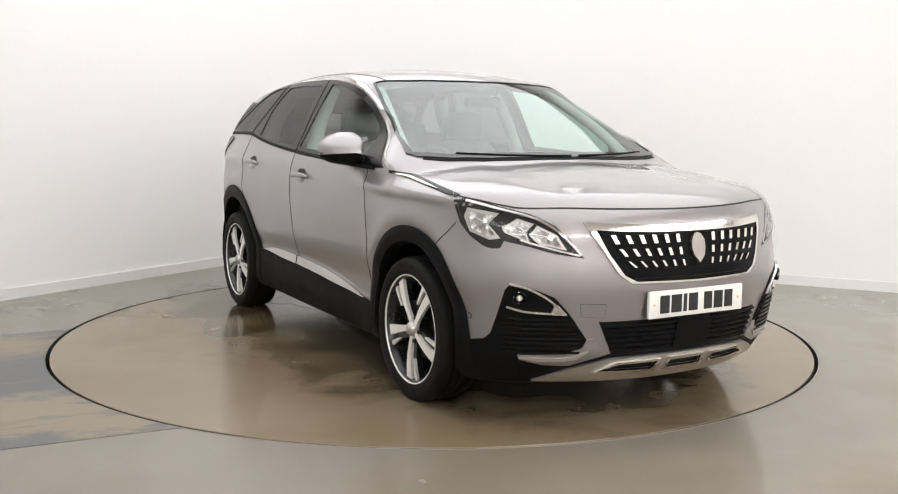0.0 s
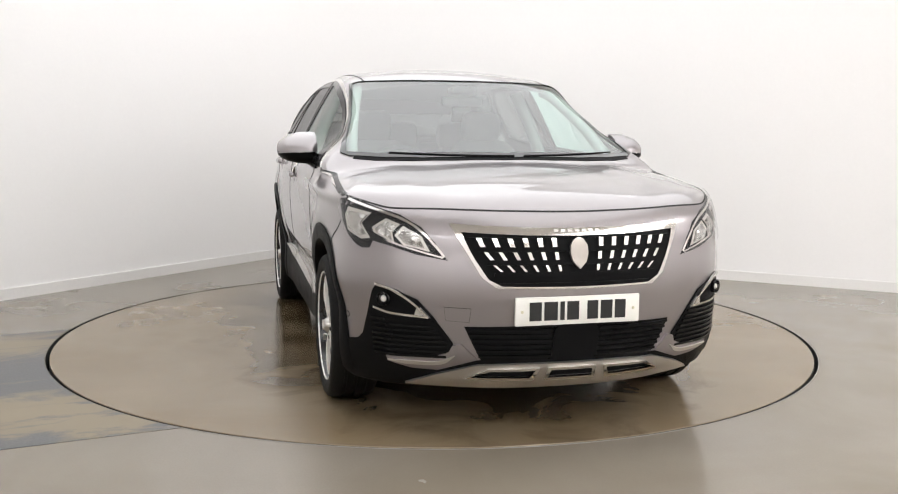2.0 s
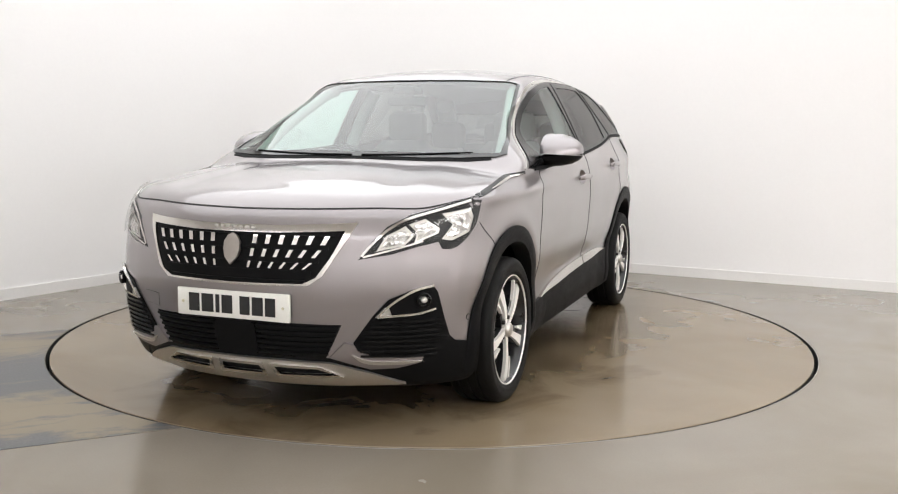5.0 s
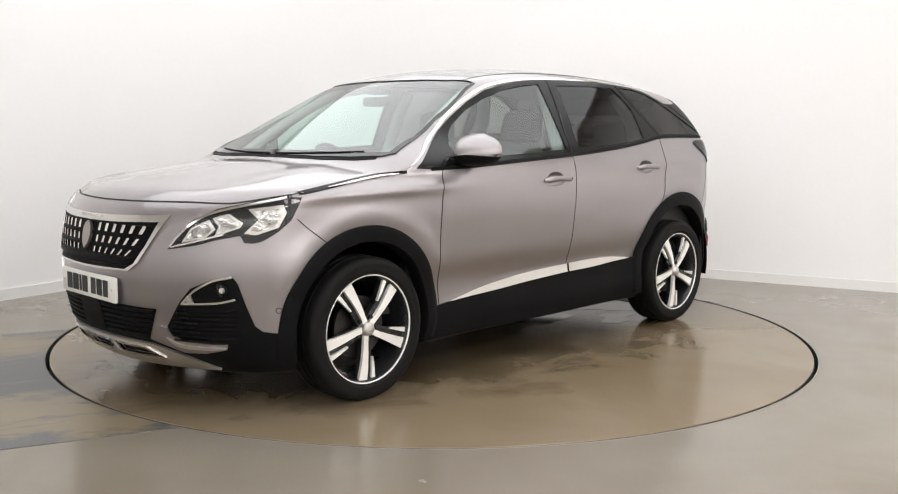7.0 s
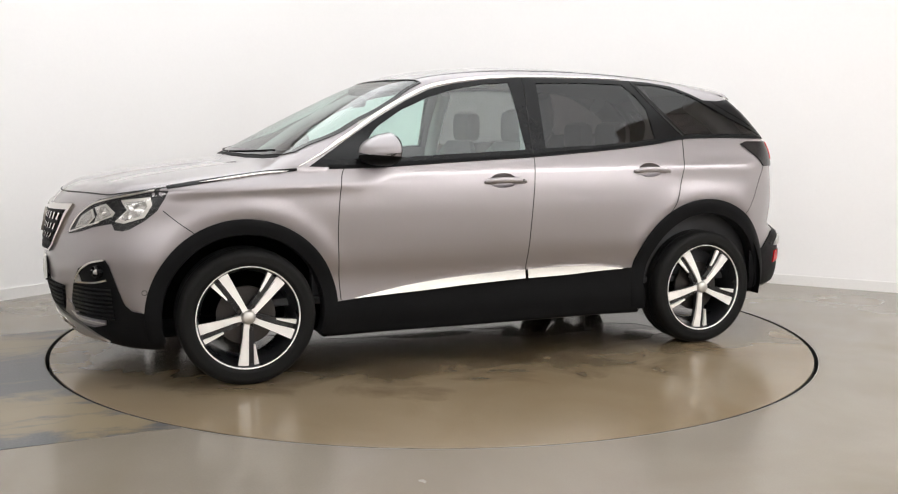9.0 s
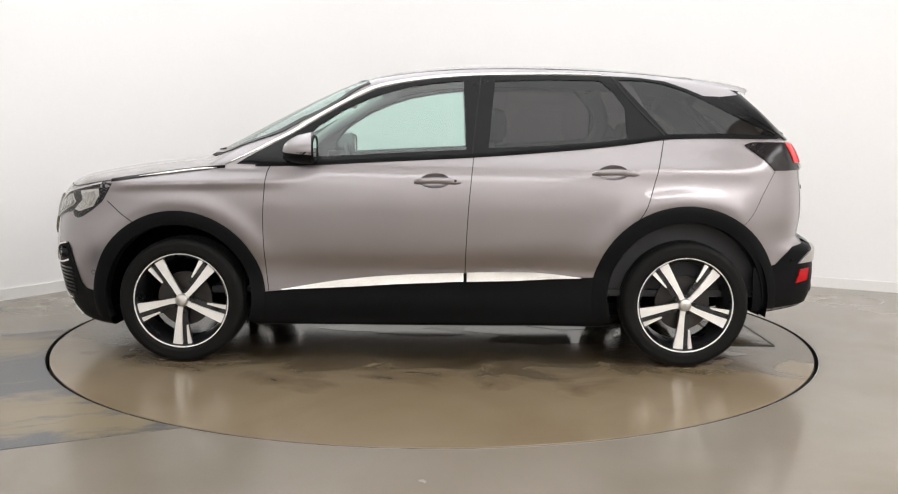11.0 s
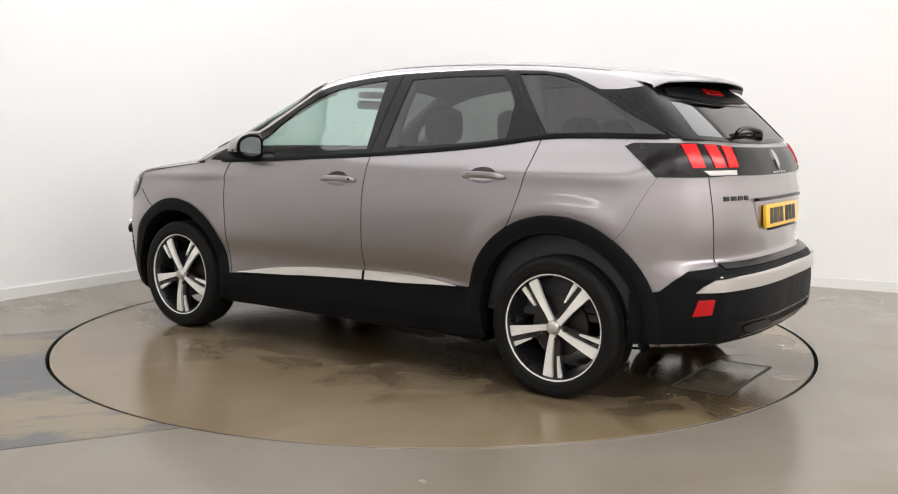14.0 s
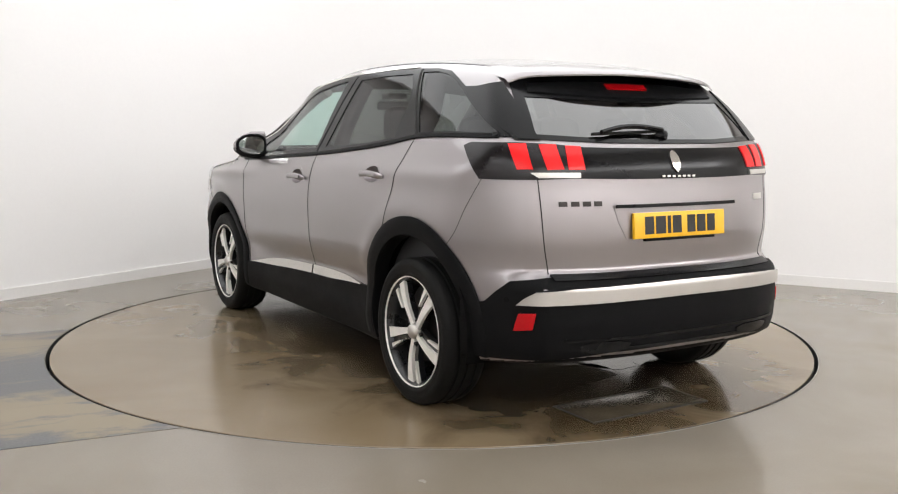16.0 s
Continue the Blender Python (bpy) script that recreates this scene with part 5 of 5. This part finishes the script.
    # roof spoiler
    bm = bmesh.new()
    n, rows = 29, []
    for k, (f, dz) in enumerate(((0.0, 0.0), (0.3, 0.006), (0.6, 0.010), (0.85, 0.010), (0.97, 0.007), (1.0, -0.001), (0.995, -0.008), (0.8, -0.016), (0.55, -0.026))):
        row = []
        for i in range(n):
            y = -0.61 + 1.22 * i / (n - 1)
            x0, x1 = -1.40 - 0.04 * abs(y), -1.80 + 0.12 * (abs(y) / 0.61) ** 2.4
            x = x0 + (x1 - x0) * f
            z = float(ROOF_X(x)) - 0.05 * (y / 0.6) ** 2 - 0.022 * max(0, (abs(y) - 0.5) / 0.11) ** 2 + 0.002 - 0.004 * f
            row.append(bm.verts.new((x, y, z + dz)))
        rows.append(row)
    for a, b in zip(rows[:7], rows[1:7]):
        for i in range(n - 1):
            bm.faces.new((a[i], a[i + 1], b[i + 1], b[i]))
    under = bmesh.new()
    low = [[under.verts.new(v.co) for v in row[3:-3]] for row in rows[6:]]
    for a, b in zip(low, low[1:]):
        for i in range(n - 7):
            under.faces.new((a[i], a[i + 1], b[i + 1], b[i]))
    for row in rows[7:]:
        bmesh.ops.delete(bm, geom=row, context="VERTS")
    spoiler = part("roof_spoiler", bm, PAINT, car, "painted roof spoiler over the rear glass")
    part("underside", under, PLASTIC, spoiler, "black spoiler underside")
    patch("spoiler_underside", [both_y([(0.0, 1.385), (0.3, 1.388), (0.54, 1.40), (0.52, 1.436), (0.3, 1.450), (0.0, 1.454)])], "B", PLASTIC, car, 0.010, 0.01, "gloss black panel under the spoiler", 0.05)
    patch("brake_light", [[(-0.115, 1.418), (0.115, 1.418), (0.115, 1.440), (-0.115, 1.440)]], "B", RED, car, 0.018, 0.012, "red high brake light", 0.05)
    # rear wiper
    p = onto([(0.0, 1.226), (0.0, 1.25), (0.28, 1.26)], "B")
    bm = bmesh.new()
    lathe(bm, [(0.0005, 0.042), (0.020, 0.038), (0.026, 0.0)], 16, Matrix.Translation(p[0]) @ Matrix.Rotation(radians(115), 4, "Z") @ Matrix.Translation((0, -0.01, 0)))
    wiper = part("rear_wiper", bm, GLOSSBLACK, car, "black rear wiper")
    pts = onto([(0.0 + 0.34 * t, 1.228 + 0.020 * math.sin(math.pi * t) - 0.012 * t) for t in np.linspace(0, 1, 9)], "B")
    pts = pts + normal(pts) * 0.028
    bm = bmesh.new()
    tube(bm, [tuple(v) for v in pts], 0.011, 6)
    part("arm", bm, GLOSSBLACK, wiper)
    pts = onto([(0.02 + 0.36 * t, 1.232 - 0.014 * t) for t in np.linspace(0, 1, 9)], "B")
    pts = pts + normal(pts) * 0.014
    bm = bmesh.new()
    tube(bm, [tuple(v) for v in pts], 0.007, 6)
    part("blade", bm, RUBBER, wiper)


def build_fittings(car):
    # door handles: shaded cup and bar
    for (x0, z0), cup in zip(HANDLES, CUPS):
        mid = np.array(cup).mean(0)
        wide = [tuple(p) for p in mid + (np.array(cup) - mid) * [1.16, 1.42]]
        patch("handle_surround", [wide, cup], "L", PAINT, car, 0.001, 0.003, "", 0.03, True)
        # bowl pressed into the door skin
        rings = [mid + (np.array(cup) - mid) * k for k in (1.0, 0.93, 0.8, 0.6, 0.35, 0.02)]
        deep = (0.001, -0.012, -0.024, -0.032, -0.036, -0.037)
        rows = []
        for ring, d in zip(rings, deep):
            p = onto(ring, "L")
            rows.append(p + normal(p) * d)
        n = len(cup)
        for s in (1, -1):
            bm = bmesh.new()
            vs = [[bm.verts.new((p[0], p[1] * s, p[2])) for p in row] for row in rows]
            for a, b in zip(vs, vs[1:]):
                for i in range(n):
                    bm.faces.new((a[i], a[(i + 1) % n], b[(i + 1) % n], b[i]))
            part("handle_cup", bm, PAINT, car, "finger recess behind the handle")
        # bar bowed out from the door
        line = [(x0 + 0.118 - 0.243 * t, z0 - 0.004 + 0.006 * math.sin(math.pi * t)) for t in np.linspace(0, 1, 21)]
        base = onto(line, "L")
        out = normal(base)
        for s in (1, -1):
            bm = bmesh.new()
            rings = []
            for i, (p, q) in enumerate(zip(base, out)):
                t = i / 20
                rise = 0.006 + 0.022 * min(1, math.sin(math.pi * min(max(t, 0.02), 0.98)) * 2.2)
                tall = 0.006 + 0.0095 * min(1, math.sin(math.pi * min(max(t, 0.03), 0.97)) * 3)
                ring = []
                for k in range(12):
                    a = 2 * math.pi * k / 12
                    v = p + q * (rise + 0.007 * math.cos(a)) + np.array([0, 0, tall * math.sin(a)])
                    ring.append(bm.verts.new((v[0], v[1] * s, v[2])))
                rings.append(ring)
            for a, b in zip(rings, rings[1:]):
                for k in range(12):
                    bm.faces.new((a[k], a[(k + 1) % 12], b[(k + 1) % 12], b[k]))
            bm.faces.new(rings[0]), bm.faces.new(rings[-1][::-1])
            part("door_handle", bm, PAINT, car, "painted door handle bar")
        keyhole = [(x0 - 0.098 + 0.007 * math.cos(a), z0 + 0.007 * math.sin(a)) for a in (2 * math.pi * i / 12 for i in range(12))]
        if x0 > -0.5:
            patch("keyhole", [keyhole], "L", DARKSTEEL, car, 0.033, 0.004, "", 0.05, True)
    # door mirrors
    for s in (1, -1):
        def blob(rows, mat, name, lab):
            bm = bmesh.new()
            n, rings = 20, []
            for y, x, z, rx, rz in rows:
                rings.append([bm.verts.new((x + (rx * math.cos(a) ** 0.7 if math.cos(a) > 0 else 0.012 * math.cos(a)), y * s, z + rz * math.copysign(abs(math.sin(a)) ** 0.65, math.sin(a)) * (1 - 0.25 * max(0, math.cos(a))) - 0.14 * rx * max(0, math.cos(a)))) for a in (2 * math.pi * i / n for i in range(n))])
            for a, b in zip(rings, rings[1:]):
                for i in range(n):
                    bm.faces.new((a[i], a[(i + 1) % n], b[(i + 1) % n], b[i]))
            bm.faces.new(rings[0]), bm.faces.new(rings[-1][::-1])
            return bm
        whole = blob([(0.838, 0.632, 1.150, 0.085, 0.050), (0.845, 0.63, 1.150, 0.125, 0.078), (0.87, 0.63, 1.146, 0.150, 0.084), (0.93, 0.628, 1.146, 0.150, 0.082), (0.985, 0.625, 1.144, 0.126, 0.068), (1.015, 0.62, 1.142, 0.092, 0.050), (1.034, 0.618, 1.140, 0.055, 0.032), (1.04, 0.618, 1.139, 0.02, 0.012)], None, "", "")
        low = whole.copy()
        for bmx, up in ((whole, 1), (low, -1)):
            bmesh.ops.bisect_plane(bmx, geom=bmx.verts[:] + bmx.edges[:] + bmx.faces[:], plane_co=(0.7, 0.93 * s, 1.122), plane_no=(0.05, -0.04 * s, -up), clear_outer=True)
            for bx in (bmx,):
                bmesh.ops.bisect_plane(bx, geom=bx.verts[:] + bx.edges[:] + bx.faces[:], plane_co=(0.612, 0, 1.14), plane_no=(-1, 0, 0), clear_outer=True)
        mirror = part("door_mirror", whole, PAINT, car, "painted mirror cap over black housing")
        part("housing", low, PLASTIC, mirror, "black plastic mirror housing")
        bm = bmesh.new()
        ring = [bm.verts.new((0.609, s * (0.938 + 0.080 * math.copysign(abs(math.cos(a)) ** 0.7, math.cos(a))), 1.144 + 0.054 * (1 - 0.3 * max(0, math.cos(a))) * math.copysign(abs(math.sin(a)) ** 0.6, math.sin(a)))) for a in (2 * math.pi * i / 28 for i in range(28))]
        back = [bm.verts.new((0.63, v.co.y, v.co.z)) for v in ring]
        bm.faces.new(ring)
        for i in range(28):
            bm.faces.new((ring[i], ring[(i + 1) % 28], back[(i + 1) % 28], back[i]))
        part("mirror_glass", bm, MIRRORGLASS, mirror, "mirror glass")
        bm = bmesh.new()
        rim = [Vector((0.613, s * (0.938 + 0.088 * math.copysign(abs(math.cos(a)) ** 0.7, math.cos(a))), 1.144 + 0.062 * (1 - 0.3 * max(0, math.cos(a))) * math.copysign(abs(math.sin(a)) ** 0.6, math.sin(a)))) for a in (2 * math.pi * i / 28 for i in range(28))]
        tube(bm, rim, 0.010, 6, True)
        part("rim", bm, PLASTIC, mirror)
        bm = bmesh.new()
        box(bm, (0.655, 0.79 if s > 0 else -0.87, 1.055), (0.79, 0.87 if s > 0 else -0.79, 1.105), 0.015)
        part("mirror_foot", bm, PLASTIC, mirror)
    # windscreen wipers and cowl
    patch("cowl", [both([(1.316, 0.0), (1.301, 0.25), (1.265, 0.45), (1.208, 0.62), (1.153, 0.72), (1.118, 0.70), (1.185, 0.58), (1.245, 0.4), (1.28, 0.2), (1.292, 0.0)])], "T", PLASTIC, car, 0.003, 0.006, "black plastic cowl below the windscreen", 0.05)
    for y0, y1 in ((0.10, 0.62), (-0.55, 0.05)):
        pts = onto([(1.288 - 0.215 * (abs(y) / 0.75) ** 2, y) for y in np.linspace(y0, y1, 9)], "T")
        pts = pts + normal(pts) * 0.008
        bm = bmesh.new()
        tube(bm, [tuple(v) for v in pts], 0.004, 6)
        part("windscreen_wiper", bm, PLASTIC, car, "black windscreen wiper")
    # sensor box and inner mirror
    bm = bmesh.new()
    box(bm, (0.45, -0.07, 1.445), (0.56, 0.07, 1.485), 0.012)
    part("sensor_box", bm, DASH, car, "black camera housing behind the screen")
    bm = bmesh.new()
    box(bm, (0.50, -0.12, 1.375), (0.53, 0.12, 1.43), 0.018)
    part("inner_mirror", bm, DASH, car, "black rear-view mirror")


def build_cabin(car):
    """Dark tub, dash, wheel and seats seen through the glass."""
    for n, lo, hi in (("cabin_floor", (-1.9, -0.78, 0.36), (1.2, 0.78, 0.40)), ("door_lining", (-1.75, 0.72, 0.40), (1.0, 0.77, 1.06)), ("door_lining", (-1.75, -0.77, 0.40), (1.0, -0.72, 1.06)), ("tailgate_lining", (-1.95, -0.6, 0.40), (-1.90, 0.6, 1.15))):
        bm = bmesh.new()
        box(bm, lo, hi, 0.01)
        part(n, bm, DASH, car, "dark interior lining")
    bm = bmesh.new()
    box(bm, (0.62, -0.72, 0.72), (1.06, 0.72, 1.035), 0.07)
    box(bm, (0.95, -0.66, 0.9), (1.22, 0.66, 1.05), 0.04)
    part("dashboard", bm, DASH, car, "black dashboard")
    bm = bmesh.new()
    ring = [Vector((0.55 + 0.05 * math.sin(a), -0.37 + 0.17 * math.cos(a), 1.0 + 0.15 * math.sin(a))) for a in (2 * math.pi * i / 32 for i in range(32))]
    tube(bm, ring, 0.016, 8, True)
    wheel = part("steering_wheel", bm, DASH, car, "black steering wheel on the right")
    bm = bmesh.new()
    box(bm, (0.53, -0.43, 0.94), (0.60, -0.31, 1.03), 0.02)
    box(bm, (0.54, -0.53, 0.985), (0.565, -0.21, 1.01), 0.008)
    part("hub", bm, DASH, wheel)

    def seat(x, y, w, tall):
        bm = bmesh.new()
        box(bm, (x - 0.02, y - w / 2, 0.45), (x + 0.48, y + w / 2, 0.64), 0.05)
        s = part("seat", bm, FABRIC, car, "dark cloth car seat")
        bm = bmesh.new()
        rows = []
        for z, dx, ww, d in ((0.58, 0.0, 0.46, 0.08), (0.75, -0.05, 0.50, 0.075), (0.95, -0.12, 0.50, 0.065), (tall - 0.06, -0.18, 0.42, 0.055), (tall, -0.195, 0.30, 0.035)):
            k = ww / 0.5 * w / 2
            rows.append([bm.verts.new((x + dx + d * cx, y + k * cy, z)) for cx, cy in ((1, -0.8), (1.15, -0.4), (0.8, 0), (1.15, 0.4), (1, 0.8), (0, 1), (-1, 0.8), (-1, 0), (-1, -0.8), (0, -1))])
        for a, b in zip(rows, rows[1:]):
            for i in range(10):
                bm.faces.new((a[i], a[(i + 1) % 10], b[(i + 1) % 10], b[i]))
        bm.faces.new(rows[-1])
        part("backrest", bm, FABRIC, s)
        bm = bmesh.new()
        box(bm, (x - 0.30, y - 0.135, tall - 0.01), (x - 0.18, y + 0.135, tall + 0.19), 0.055)
        part("headrest", bm, FABRIC, s)
    for y in (0.37, -0.37):
        seat(-0.10, y, 0.52, 1.18)
    for y in (0.42, 0.0, -0.42):
        seat(-0.98, y, 0.42, 1.12)
    # light pillar and roof lining
    for s in (1, -1):
        for pts, r in (([(0.98, 0.70, 1.08), (0.72, 0.655, 1.26), (0.42, 0.585, 1.43), (0.30, 0.56, 1.47)], 0.030), ([(-0.23, 0.755, 1.07), (-0.25, 0.67, 1.3), (-0.27, 0.58, 1.49)], 0.04), ([(-1.02, 0.74, 1.12), (-1.10, 0.66, 1.3), (-1.02, 0.57, 1.49)], 0.05), ([(-1.75, 0.62, 1.15), (-1.62, 0.58, 1.32), (-1.45, 0.54, 1.44)], 0.07)):
            bm = bmesh.new()
            tube(bm, [(x, y * s, z) for x, y, z in smooth_line(pts, 4)], r, 10)
            part("pillar_lining", bm, TRIM, car)
    uv = [(x, y) for x in np.linspace(0.38, -1.6, 22) for y in np.linspace(-0.55, 0.55, 13)]
    p = onto(uv, "T") - np.array([0, 0, 0.045])
    mesh_part("roof_lining", p, [(i * 13 + j, i * 13 + j + 1, (i + 1) * 13 + j + 1, (i + 1) * 13 + j) for i in range(21) for j in range(12)], TRIM, car, "light grey roof lining")


def build_car():
    car = new("car")
    tagged(car, "silver-lilac metallic compact SUV with black cladding, parked on turntable", "car")
    build_shell(car)
    build_cladding(car)
    build_glazing(car)
    build_seams(car)
    build_front(car)
    build_rear(car)
    build_fittings(car)
    build_cabin(car)
    w = build_wheel(car)
    w.matrix_basis = pose(1.3375, 0.785, HUB_Z)
    for x, s in WHEELS[1:]:
        copy_thing(w, pose(x, 0.785 * s, HUB_Z, 0, 0, 0 if s > 0 else 180))
    return car


# ---- build and move ----
build_room()
TABLE = build_turntable()
CAR = build_car()
TURN = [(0.0, -61.29), (0.5, -62.53), (1.0, -65.57), (1.5, -70.15), (2.0, -76.0), (2.5, -82.1), (3.0, -88.3), (3.5, -94.4), (4.0, -100.4), (4.5, -106.2), (5.0, -112.0), (5.5, -117.8), (6.0, -123.55), (6.5, -129.3), (7.0, -135.2), (7.5, -141.0), (8.0, -146.9), (8.5, -152.65), (9.0, -158.45), (9.5, -164.2), (10.0, -170.0), (10.5, -175.75), (11.0, -181.5), (11.5, -187.3), (12.0, -193.1), (12.5, -198.9), (13.0, -204.7), (13.5, -210.5), (14.0, -216.35), (14.5, -222.15), (15.0, -228.0), (15.5, -233.8), (16.0, -239.7)]
CAR_AT = Matrix.Translation((-0.0129, 0.0281, 0.0))


def motions():
    walk(TABLE, [(t, pose(0, 0, 0, 0, 0, a)) for t, a in TURN])
    walk(CAR, [(t, pose(0, 0, 0, 0, 0, a) @ CAR_AT) for t, a in TURN])


motions()
